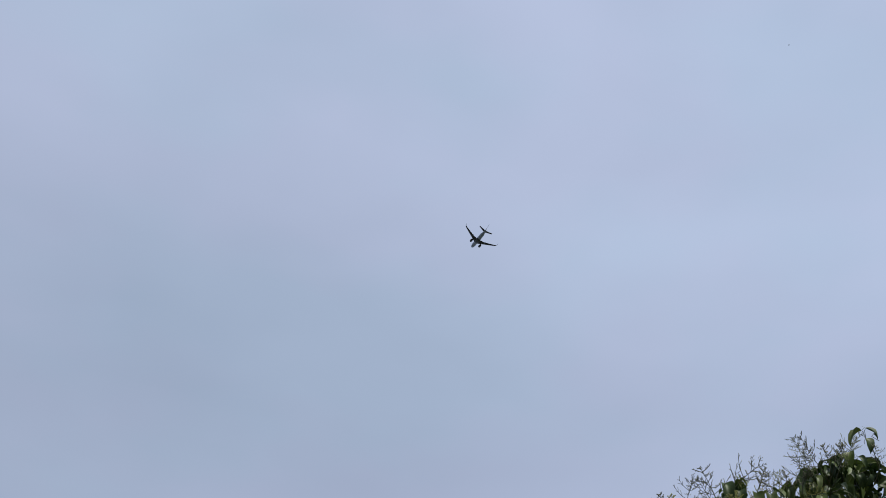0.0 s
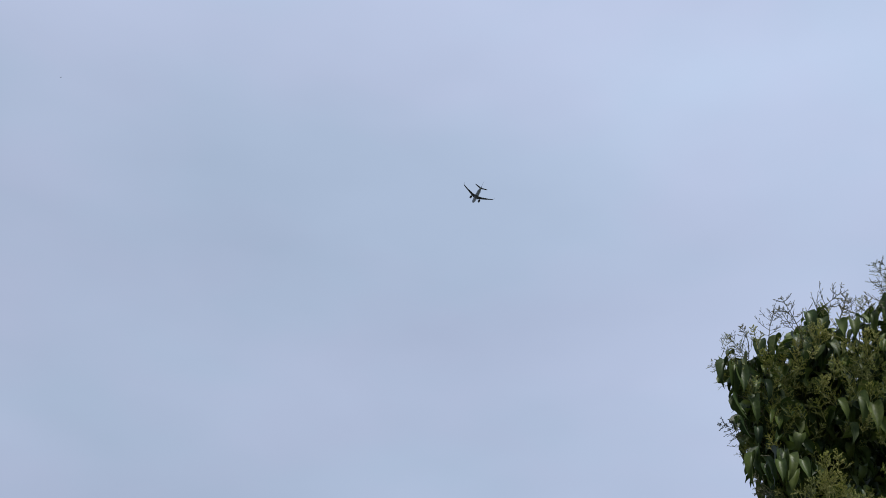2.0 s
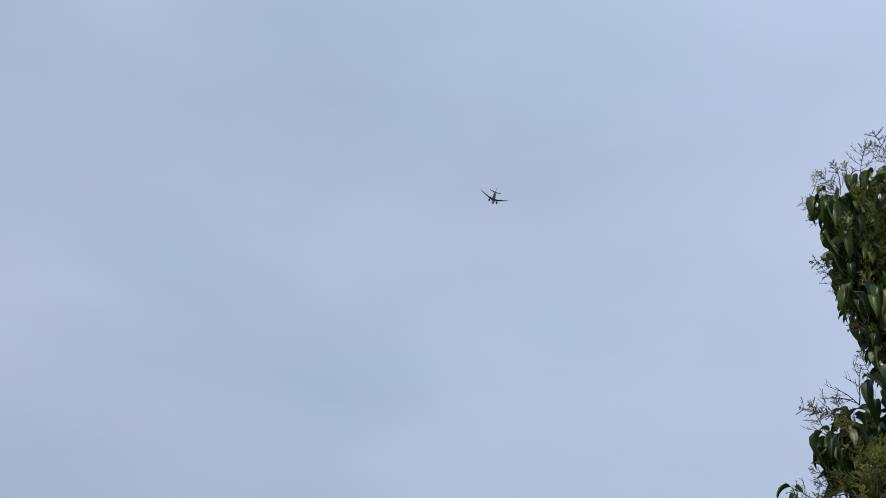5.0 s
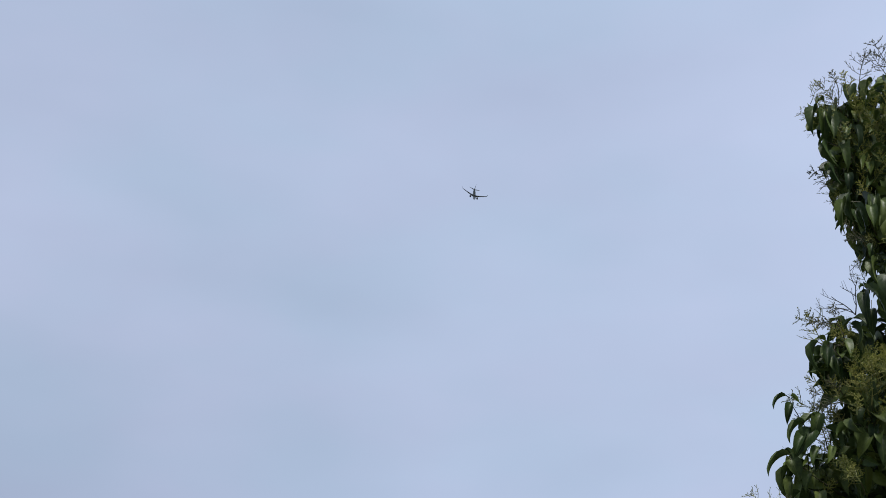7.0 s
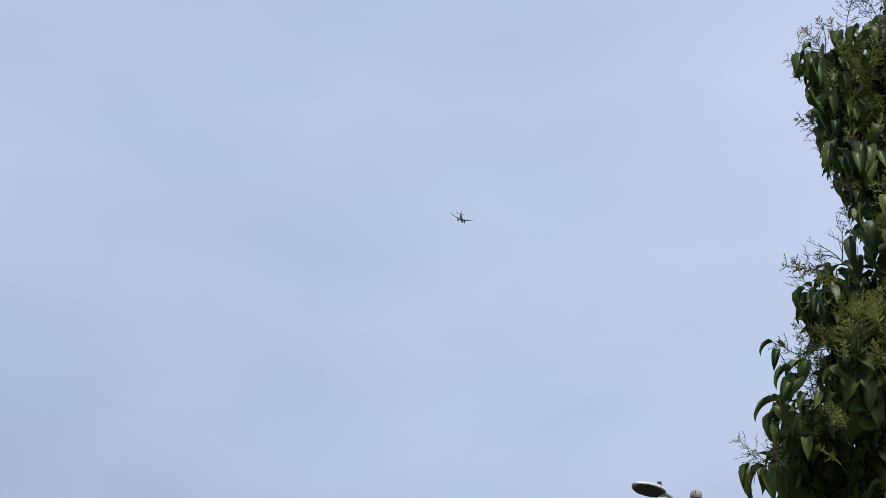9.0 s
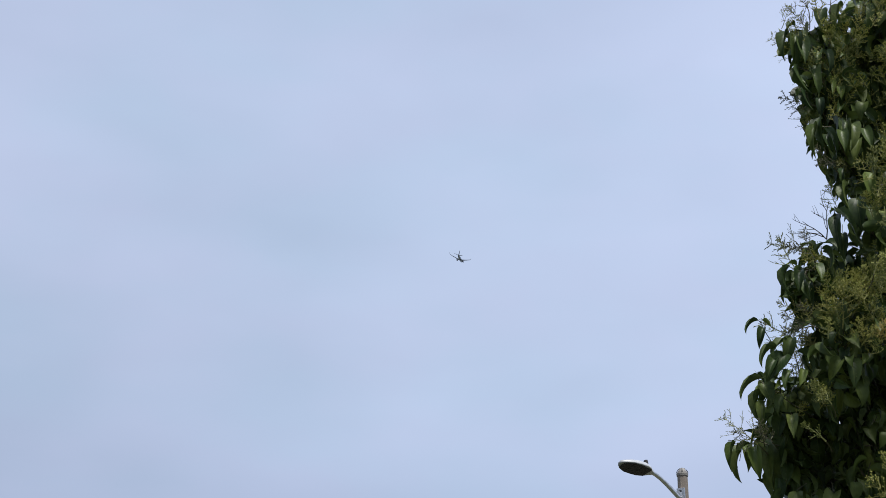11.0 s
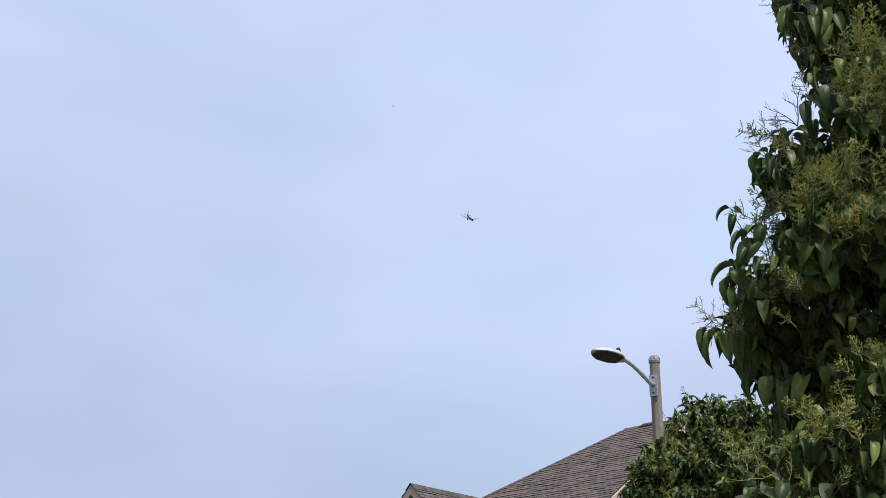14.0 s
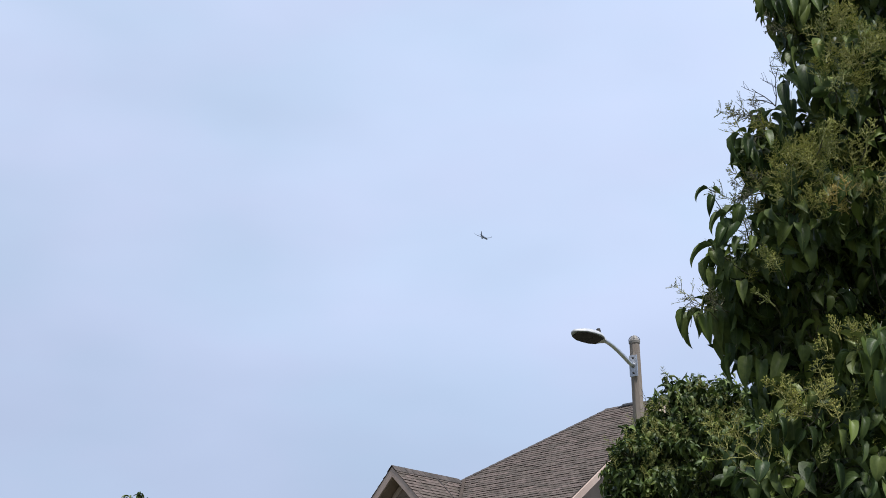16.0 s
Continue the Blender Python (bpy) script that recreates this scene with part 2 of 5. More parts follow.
def loft(rings, cap=True):
    """A bmesh through rings of equal length (lists of points)."""
    bm = bmesh.new()
    rows = [[bm.verts.new(p) for p in r] for r in rings]
    n = len(rings[0])
    for a, b in zip(rows, rows[1:]):
        for i in range(n):
            bm.faces.new((a[i], a[(i + 1) % n], b[(i + 1) % n], b[i]))
    if cap:
        bm.faces.new(rows[0][::-1])
        bm.faces.new(rows[-1])
    return bm


def tube_data(points, radii, sides=5):
    """Vertices and faces of a tapered tube along points."""
    pts = [Vector(p) for p in points]
    verts, faces = [], []
    for i, p in enumerate(pts):
        d = (pts[min(i + 1, len(pts) - 1)] - pts[max(i - 1, 0)]).normalized()
        a = d.orthogonal().normalized()
        b = d.cross(a)
        for k in range(sides):
            t = 2 * math.pi * k / sides
            verts.append(p + (a * math.cos(t) + b * math.sin(t)) * radii[i])
    for i in range(len(pts) - 1):
        for k in range(sides):
            k2 = (k + 1) % sides
            faces.append((i * sides + k, i * sides + k2, (i + 1) * sides + k2, (i + 1) * sides + k))
    faces.append(tuple(range(sides))[::-1])
    faces.append(tuple(range((len(pts) - 1) * sides, len(pts) * sides)))
    return verts, faces


def ring(cx, cy, cz, ry, rz, n=20, power=2.0):
    """A ring in a plane of constant x."""
    out = []
    for k in range(n):
        t = 2 * math.pi * k / n
        c, s = math.cos(t), math.sin(t)
        out.append((cx, cy + ry * math.copysign(abs(c) ** (2 / power), c), cz + rz * math.copysign(abs(s) ** (2 / power), s)))
    return out


# ---------------------------------------------------------------- ground


def make_ground():
    verts, faces = [], []
    steps = [-9000, -2500, -700, -200, -60, -20, -6, 0, 6, 20, 60, 200, 700, 2500, 9000]
    n = len(steps)
    for y in steps:
        for x in steps:
            far = math.hypot(x, y)
            verts.append((x, y, 0.0 if far < 100 else 0.4 * math.sin(x * 0.013) * math.cos(y * 0.011)))
    for j in range(n - 1):
        for i in range(n - 1):
            faces.append((j * n + i, j * n + i + 1, (j + 1) * n + i + 1, (j + 1) * n + i))
    ob = new("ground", mesh_of("ground", verts, faces, GROUND, True))
    tagged(ob, "mown green lawn with dry yellowish patches", "ground", kind="structure")


make_ground()

# ---------------------------------------------------------------- house
HOUSE_TURN = -40.5
RIDGE = Vector((3.72, 33.0, 9.335))
SLOPE = math.tan(radians(34.5))
RAKE_X, EAVE_Y = 1.74, -4.75
GABLE_X, GABLE_FRONT, GABLE_Z, GABLE_HALF = -2.34, -4.72, -1.675, 1.54
COURSE, TAB = 0.115, 0.28


def shingle_tabs(origin, along, up, rows, span, seed, thick=0.012):
    """Boxes of single shingle tabs, course by course. span(s) gives the ends along the course at s metres up the slope."""
    rng = random.Random(seed)
    out = np.cross(along, up)
    tabs = []
    for r in range(rows):
        s = r * COURSE
        lo, hi = span(s + COURSE * 0.5)
        if hi - lo < 0.03:
            continue
        x = lo - rng.random() * TAB
        while x < hi:
            w = TAB * rng.uniform(0.6, 1.25)
            a, b = max(x, lo), min(x + w - 0.004, hi)
            x += w
            if b - a < 0.02:
                continue
            t, lift, drop = thick * rng.choice((0.7, 1.0, 1.5)), 0.004 + rng.random() * 0.003, rng.choice((-0.004, 0.0, 0.004))
            low, high = s + drop, s + COURSE * 1.25
            corner = lambda u, v, h: origin + along * u + up * v + out * h
            tabs.append(np.array([corner(a, low, lift), corner(b, low, lift), corner(b, high, 0.002), corner(a, high, 0.002),
                                  corner(a, low, lift + t), corner(b, low, lift + t), corner(b, high, 0.004), corner(a, high, 0.004)]))
    return tabs


TAB_FACES = [(4, 5, 6, 7), (0, 1, 5, 4), (1, 2, 6, 5), (3, 0, 4, 7)]


def lay_tabs(tabs, parent, single):
    """single(centre) says which tabs are parts of their own; the rest become one joined part."""
    rest, alone = [], 0
    for t in reversed(tabs):
        if alone < 300 and single(t.mean(axis=0)):
            alone += 1
            c = t.mean(axis=0)
            part_of("shingle", mesh_of("shingle", t - c, TAB_FACES, SHINGLE), parent, m=Matrix.Translation(c))
        else:
            rest.append(t)
    if rest:
        faces = [tuple(i * 8 + k for k in f) for i in range(len(rest)) for f in TAB_FACES]
        part_of("shingle_field", mesh_of("shingle_field", np.concatenate(rest), faces, SHINGLE_MASS), parent, kind="stuff")


def slab(name, pts, thick, mat, parent, label=""):
    """A thin slab under a polygon."""
    p = [Vector(q) for q in pts]
    nrm = (p[1] - p[0]).cross(p[2] - p[0]).normalized()
    if nrm.z < 0:
        p, nrm = p[::-1], -nrm
    n = len(p)
    verts = [*p, *[q - nrm * thick for q in p]]
    faces = [tuple(range(n)), tuple(range(n, 2 * n))[::-1]] + [(i, i + n, (i + 1) % n + n, (i + 1) % n) for i in range(n)]
    return part_of(name, mesh_of(name, verts, faces, mat), parent, label)


def board(name, a, b, width, depth_vec, mat, parent, label="", side=Vector((0, 0, -1))):
    """A plank from a to b, hanging by width towards side, with a depth vector."""
    a, b, d = Vector(a), Vector(b), Vector(depth_vec)
    s = Vector(side) * width
    verts = [a, b, b + s, a + s, a + d, b + d, b + s + d, a + s + d]
    faces = [(0, 1, 2, 3), (7, 6, 5, 4), (0, 4, 5, 1), (1, 5, 6, 2), (2, 6, 7, 3), (3, 7, 4, 0)]
    bm = bmesh.new()
    vs = [bm.verts.new(v) for v in verts]
    for f in faces:
        bm.faces.new([vs[i] for i in f])
    return part(name, bm, mat, parent, label)


def make_house():
    house = new("house")
    house.matrix_basis = Matrix.Translation(RIDGE) @ pose(0, 0, 0, 0, 0, HOUSE_TURN)
    tagged(house, "tan house with brown shingle roof and small front gable", "house")
    g = -RIDGE.z
    eave_z = EAVE_Y * SLOPE
    # walls
    wt = eave_z - 0.10
    part("wall", box((-4.35, -4.35, g), (1.30, 4.35, wt)), SIDING, house)
    tri = [(1.20, -4.30, wt), (1.20, 4.30, wt), (1.20, 0, -0.26), (1.30, -4.30, wt), (1.30, 4.30, wt), (1.30, 0, -0.26)]
    part_of("gable_wall", mesh_of("gable_wall", tri, [(0, 1, 2), (5, 4, 3), (0, 3, 4, 1), (1, 4, 5, 2), (2, 5, 3, 0)], SIDING), house)
    # roof planes: front, back and the hipped end
    e = -EAVE_Y
    roof = part_of("roof", slab_mesh([(-e, -e, eave_z), (RAKE_X, -e, eave_z), (RAKE_X, 0, 0), (0, 0, 0)]), house, "brown asphalt shingle roof")
    slab("roof_deck", [(-e, e, eave_z), (0, 0, 0), (RAKE_X, 0, 0), (RAKE_X, e, eave_z)], 0.06, UNDERLAY, roof)
    slab("roof_deck", [(-e, -e, eave_z), (0, 0, 0), (-e, e, eave_z)], 0.06, UNDERLAY, roof)
    c, s = math.cos(radians(34.5)), math.sin(radians(34.5))
    rows = int(e / c / COURSE)
    X, Y = np.array((1.0, 0, 0)), np.array((0, 1.0, 0))

    def front_span(d):
        y = EAVE_Y + d * c
        lo = y + 0.05
        z = y * SLOPE
        if z < GABLE_Z:
            lo = max(lo, GABLE_X + (GABLE_Z - z) + 0.02)
        return lo, RAKE_X - 0.01

    tabs = shingle_tabs(np.array((0, EAVE_Y, eave_z)), X, np.array((0, c, s)), rows, front_span, 3)
    lay_tabs(tabs, roof, lambda p: p[1] > -3.05 and p[0] > -1.6)
    back = shingle_tabs(np.array((0, e, eave_z)), -X, np.array((0, -c, s)), rows, lambda d: (-RAKE_X + 0.01, e - d * c - 0.05), 4)
    hip = shingle_tabs(np.array((-e, 0, eave_z)), -Y, np.array((c, 0, s)), rows, lambda d: (-(e - d * c) + 0.05, e - d * c - 0.05), 5)
    lay_tabs(back + hip, roof, lambda p: False)
    # caps along the hip, the back hip and the ridge
    for a, b in (((-e, -e, eave_z), (0, 0, 0)), ((-e, e, eave_z), (0, 0, 0)), ((-0.05, 0, 0), (RAKE_X, 0, 0))):
        a, b = Vector(a), Vector(b)
        d = (b - a).normalized()
        side = d.cross(Vector((0, 0, 1))).normalized()
        up = side.cross(d)
        n = int((b - a).length / 0.20)
        fall = 0.33 if abs(d.z) > 0.1 else 0.62
        prof = [(-0.12, -0.12 * fall), (0, 0.004), (0.12, -0.12 * fall)]
        verts = []
        for end, lift in ((0.0, 0.016), (0.235, 0.008)):
            for h in (0.0, -0.012):
                verts += [d * end + side * w + up * (z + lift + h) for w, z in prof]
        faces = [(0, 1, 7, 6), (1, 2, 8, 7), (0, 3, 4, 1), (1, 4, 5, 2), (3, 9, 10, 4), (4, 10, 11, 5), (0, 6, 9, 3), (2, 5, 11, 8)]
        me = mesh_of("ridge_cap", verts, faces, CAPSHINGLE)
        for i in range(n):
            part_of("ridge_cap", me, roof, m=Matrix.Translation(a + d * (i * 0.20)))
    # rake trim at the gable end
    for sy in (-1, 1):
        board("barge_board", (RAKE_X, sy * e, eave_z - 0.02), (RAKE_X, 0, -0.02), 0.16, (0.035, 0, 0), TRIM, house, "painted beige barge board")
        board("soffit", (1.30, sy * e, eave_z - 0.14), (1.30, 0, -0.14), 0.02, (RAKE_X - 1.30, 0, 0), TRIM, house)
    board("fascia", (-e, EAVE_Y - 0.03, eave_z - 0.07), (RAKE_X, EAVE_Y - 0.03, eave_z - 0.07), 0.18, (0, 0.03, 0), TRIM, house)
    # low ribbed vent along the ridge
    vent = part("roof_vent", loft([[(x, 0.06 + 0.17 * math.cos(t), -0.04 + 0.088 * k * math.sin(t)) for t in [math.pi * i / 10 for i in range(11)]]
                                   for x, k in ((0.36, 0.3), (0.44, 0.8), (0.54, 1.0), (0.84, 1.0), (0.90, 0.8))]), DARK_METAL, house, "low dark ribbed roof vent")
    for i in range(5):
        x = 0.47 + i * 0.085
        part("rib", loft([[(x + dx, 0.06 + 0.18 * math.cos(t), -0.04 + 0.095 * math.sin(t)) for t in [math.pi * j / 10 for j in range(11)]] for dx in (0, 0.035)]), BOLT, vent)
    # the front gable: a steeper cross roof
    h = GABLE_HALF
    back_y = GABLE_Z / SLOPE
    gable = part_of("front_gable", slab_mesh([(GABLE_X, GABLE_FRONT, GABLE_Z), (GABLE_X + h, GABLE_FRONT, GABLE_Z - h), (GABLE_X + h, (GABLE_Z - h) / SLOPE, GABLE_Z - h), (GABLE_X, back_y, GABLE_Z)]), house, "small steep front gable")
    slab("gable_deck", [(GABLE_X, GABLE_FRONT, GABLE_Z), (GABLE_X - h, GABLE_FRONT, GABLE_Z - h), (GABLE_X - h, (GABLE_Z - h) / SLOPE, GABLE_Z - h), (GABLE_X, back_y, GABLE_Z)], 0.05, UNDERLAY, gable)
    q = math.sqrt(0.5)
    grow = int(h / q / COURSE)

    def right_span(d):
        z = GABLE_Z - h + d * q
        return GABLE_FRONT - 0.045, z / SLOPE - 0.04

    tabs = shingle_tabs(np.array((GABLE_X + h, 0, GABLE_Z - h)), Y, np.array((-q, 0, q)), grow, right_span, 8)
    lay_tabs(tabs, gable, lambda p: p[2] > GABLE_Z - 1.0)
    tabs = shingle_tabs(np.array((GABLE_X - h, 0, GABLE_Z - h)), -Y, np.array((q, 0, q)), grow, lambda d: tuple(-v for v in right_span(d))[::-1], 9)
    lay_tabs(tabs, gable, lambda p: False)
    cap = [(GABLE_X - 0.13, 0, GABLE_Z - 0.10), (GABLE_X, 0, GABLE_Z + 0.035), (GABLE_X + 0.13, 0, GABLE_Z - 0.10)]
    for i in range(11):
        y0 = GABLE_FRONT - 0.05 + i * 0.2
        verts = [(x, y0 + dy, z + dz) for dy, dz in ((0, 0.005), (0.22, 0.0)) for x, _, z in cap]
        verts += [(x, y, z - 0.012) for x, y, z in verts]
        faces = [(0, 1, 4, 3), (1, 2, 5, 4), (0, 6, 7, 1), (1, 7, 8, 2), (6, 9, 10, 7), (7, 10, 11, 8)]
        part_of("ridge_cap", mesh_of("ridge_cap", verts, faces, CAPSHINGLE), gable)
    # dark lapped seam down the gable roof
    seam = Vector((GABLE_X, GABLE_FRONT + 1.28, GABLE_Z + 0.03))
    board("roof_seam", seam, seam + Vector((h * 0.85, 0, -h * 0.85)), 0.03, (0, 0.035, 0), UNDERLAY, gable, side=Vector((-q, 0, -q)))
    # barge boards, frieze and wall of the front gable
    for sx in (-1, 1):
        down = Vector((sx * q, 0, -q))
        top = Vector((GABLE_X, GABLE_FRONT - 0.035, GABLE_Z - 0.005))
        a, b = top, top + down * (h / q)
        board("barge_board", a, b, 0.15 * 1.0, (0, 0.035, 0), TRIM, gable, "painted beige barge board", side=Vector((0, 0, -1.35)))
        a2 = Vector((GABLE_X, GABLE_FRONT + 0.30, GABLE_Z - 0.26))
        board("frieze_board", a2, a2 + down * (h / q - 0.3), 0.11, (0, 0.03, 0), TRIM, gable, "", side=Vector((0, 0, -1.35)))
        a3 = Vector((GABLE_X, GABLE_FRONT, GABLE_Z - 0.20))
        board("soffit", a3, a3 + down * (h / q), 0.02, (0, 0.33, 0), SIDING, gable)
    wy = GABLE_FRONT + 0.33
    verts = [(GABLE_X, wy, GABLE_Z - 0.08), (GABLE_X - h + 0.1, wy, GABLE_Z - h + 0.02), (GABLE_X - h + 0.1, wy, g), (GABLE_X + h - 0.1, wy, g), (GABLE_X + h - 0.1, wy, GABLE_Z - h + 0.02)]
    verts += [(x, y + 0.2, z) for x, y, z in verts]
    faces = [(0, 1, 2, 3, 4), (9, 8, 7, 6, 5)] + [(i, i + 5, (i + 1) % 5 + 5, (i + 1) % 5) for i in range(5)]
    part_of("gable_wall", mesh_of("gable_wall", verts, faces, SIDING), gable)
    # siding laps on the gable wall
    for k in range(14):
        z = GABLE_Z - 0.36 - k * 0.12
        half = min(GABLE_Z - z - 0.2, h - 0.15)
        board("siding_lap", (GABLE_X - half, wy - 0.006, z), (GABLE_X + half, wy - 0.006, z), 0.115, (0, 0.018, 0), SIDING, gable, side=Vector((0, -0.09, -1)))
    # valley strip where the two roofs meet
    va, vb = Vector((GABLE_X, back_y, GABLE_Z)), Vector((GABLE_X + h, (GABLE_Z - h) / SLOPE, GABLE_Z - h))
    d = (vb - va).normalized()
    board("valley_flashing", va + Vector((0.02, 0, 0.02)), vb + Vector((0.02, 0, 0.02)), 0.08, Vector((0, -0.004, 0.012)), FLASHING, roof, "smooth metal valley strip", side=Vector((c, s * 0.25, 0.12)).normalized())
    return house


def slab_mesh(pts, thick=0.06):
    p = [Vector(q) for q in pts]
    nrm = (p[1] - p[0]).cross(p[2] - p[0]).normalized()
    if nrm.z < 0:
        p, nrm = p[::-1], -nrm
    n = len(p)
    verts = [*p, *[q - nrm * thick for q in p]]
    faces = [tuple(range(n)), tuple(range(n, 2 * n))[::-1]] + [(i, i + n, (i + 1) % n + n, (i + 1) % n) for i in range(n)]
    return mesh_of("deck", verts, faces, UNDERLAY)


# ---------------------------------------------------------------- street lamp


def make_street_lamp():
    lamp = new("street_lamp")
    lamp.matrix_basis = Matrix.Translation((3.22, 24.0, 0)) @ pose(0, 0, 0, 0, 0, 180 + 38)
    tagged(lamp, "tall weathered brown street lamp pole with a grey flat lamp head", "street lamp")
    # local +x is the way the arm reaches out
    n = 8
    rings = []
    for z, r in ((-0.3, 0.150), (0.0, 0.148), (4.0, 0.122), (8.37, 0.091)):
        rings.append([(r * math.cos(2 * math.pi * (k + 0.5) / n), r * math.sin(2 * math.pi * (k + 0.5) / n), z) for k in range(n)])
    bm = loft(rings)
    bmesh.ops.bevel(bm, geom=[e for e in bm.edges if abs((e.verts[0].co - e.verts[1].co).normalized().z) > 0.9], offset=0.008, segments=1, affect="EDGES")
    part("pole", bm, POLE, lamp)
    rings = []
    for z, r in ((8.350, 0.095), (8.388, 0.099), (8.396, 0.096), (8.398, 0.088), (8.425, 0.080), (8.458, 0.058), (8.486, 0.030), (8.498, 0.008)):
        rings.append([(r * math.cos(2 * math.pi * k / 16), r * math.sin(2 * math.pi * k / 16), z) for k in range(16)])
    cap = part("cap", loft(rings), CAP, lamp, "domed grey pole cap")
    for k in range(4):
        t = math.pi / 4 + k * math.pi / 2
        pts = [(r * math.cos(t), r * math.sin(t), z) for r, z in ((0.094, 8.404), (0.090, 8.428), (0.072, 8.458), (0.044, 8.481), (0.01, 8.490))]
        v, f = tube_data(pts, [0.006] * 5, 5)
        part_of("rib", mesh_of("rib", v, f, BOLT, True), cap)
    plate = part("bracket_plate", box((0.088, -0.072, 7.755), (0.110, 0.072, 8.125), 0.006), GALV, lamp, "light grey steel bracket plate", m=pose(0, 0, 0, 0, 0, 22))
    for z in (7.815, 8.075):
        bm = bmesh.new()
        bmesh.ops.create_cone(bm, cap_ends=True, segments=6, radius1=0.019, radius2=0.017, depth=0.022, matrix=Matrix.Translation((0.120, 0, z)) @ pose(0, 0, 0, 0, 90, 0))
        part("bolt", bm, BOLT, plate)
    pts = [Vector((0.098, 0.040, 7.935)), Vector((0.165, 0.040, 7.968)), Vector((0.29, 0.03, 8.062)), Vector((0.41, 0.02, 8.150)), Vector((0.52, 0.008, 8.222)), Vector((0.61, 0, 8.266)), Vector((0.70, 0, 8.288)), Vector((0.78, 0, 8.298))]
    v, f = tube_data(pts, [0.036] * len(pts), 12)
    part_of("arm", mesh_of("arm", v, f, GALV, True), lamp, "curved galvanised steel arm")
    # lamp head: a flat leaf-shaped housing, tilted up a little
    tilt = Matrix.Translation((0.69, 0, 8.295)) @ pose(0, 0, 0, 13, -3.0, 0) @ Matrix.Diagonal((0.97, 1.0, 1.0, 1))
    rings = []
    for x, w, h0, h1 in ((0.0, 0.040, -0.035, 0.035), (0.06, 0.060, -0.040, 0.055), (0.14, 0.130, -0.042, 0.060), (0.25, 0.168, -0.042, 0.068), (0.42, 0.172, -0.042, 0.062),
                         (0.56, 0.156, -0.040, 0.048), (0.67, 0.112, -0.036, 0.030), (0.735, 0.060, -0.030, 0.026), (0.755, 0.020, -0.024, 0.004)):
        prof = [(-w, h0 + 0.012), (-w * 0.96, h0), (w * 0.96, h0), (w, h0 + 0.012), (w * 0.97, h0 + 0.03), (w * 0.72, h1 * 0.86), (w * 0.3, h1), (-w * 0.3, h1), (-w * 0.72, h1 * 0.86), (-w * 0.97, h0 + 0.03)]
        rings.append([(x, y, z) for y, z in prof])
    head = part("lamp_head", loft(rings), HOUSING, lamp, "flat grey lamp head with a dark underside", m=tilt)
    for f in head.data.polygons:
        f.use_smooth = abs(f.normal.z) < 0.98
    # dark underside in three panels
    for x0, x1, w0, w1 in ((0.13, 0.345, 0.108, 0.152), (0.351, 0.535, 0.154, 0.149), (0.541, 0.705, 0.147, 0.070)):
        verts = [(x0, -w0, -0.0425), (x1, -w1, -0.0425), (x1, w1, -0.0425), (x0, w0, -0.0425)]
        verts += [(x, y, -0.050) for x, y, _ in verts]
        faces = [(0, 1, 2, 3), (7, 6, 5, 4), (0, 4, 5, 1), (1, 5, 6, 2), (2, 6, 7, 3), (3, 7, 4, 0)]
        part_of("lens", mesh_of("lens", verts, faces, LENS), head, "dark lens panel")
    bm = bmesh.new()
    bmesh.ops.create_cone(bm, cap_ends=True, segments=14, radius1=0.040, radius2=0.036, depth=0.10, matrix=Matrix.Translation((0.15, 0.03, 0.112)))
    part("light_sensor", bm, LENS, head, "small dark sensor on top")
    return lamp


# ---------------------------------------------------------------- trees


OUTLINE = ((0.0, 0.12), (0.05, 0.52), (0.14, 0.86), (0.27, 1.0), (0.43, 0.95), (0.60, 0.74), (0.76, 0.44), (0.89, 0.17), (1.0, 0.01))


def leaf_data(length, width, fold, curl, twist, fine):
    """A pointed oval leaf that hangs along +x, with its upper side towards +z."""
    rows = OUTLINE if fine else OUTLINE[0:-1:2] + OUTLINE[-1:]
    cols = 2 if fine else 1
    verts, faces, uv = [], [], []
    x = z = last = 0.0
    for u, k in rows:
        w = width * 0.5 * k
        phi = curl * (1.25 * u - 0.25)
        x, z, last = x + math.cos(phi) * length * (u - last), z - math.sin(phi) * length * (u - last), u
        for j in range(-cols, cols + 1):
            v = j / cols
            lift = (abs(v) ** 1.3 * fold + 0.16 * math.sin(u * 9 + j * 1.9 + 7 * twist) * abs(v)) * w
            y = v * w * (1 - 0.35 * min(fold, 1.0) ** 2)
            a = twist * u
            y, lift = y * math.cos(a) - lift * math.sin(a), lift * math.cos(a) + y * math.sin(a)
            back = -0.05 * length * abs(v) ** 2 * (1 - u) ** 3
            uv.append((u, 0.5 + 0.5 * v * k))
            verts.append((x + math.cos(phi) * back + math.sin(phi) * lift, y, z - math.sin(phi) * back + math.cos(phi) * lift))
    n = 2 * cols + 1
    for i in range(len(rows) - 1):
        for j in range(n - 1):
            faces.append((i * n + j, (i + 1) * n + j, (i + 1) * n + j + 1, i * n + j + 1))
    pv, pf = tube_data([(-0.28 * length, 0, 0.03 * length), (0, 0, 0)], [0.009 * length, 0.008 * length], 3)
    k = len(verts)
    return np.array([*verts, *[tuple(p) for p in pv]]), faces + [tuple(i + k for i in f) for f in pf[:-2]], np.array(uv + [(0.0, 0.5)] * len(pv))


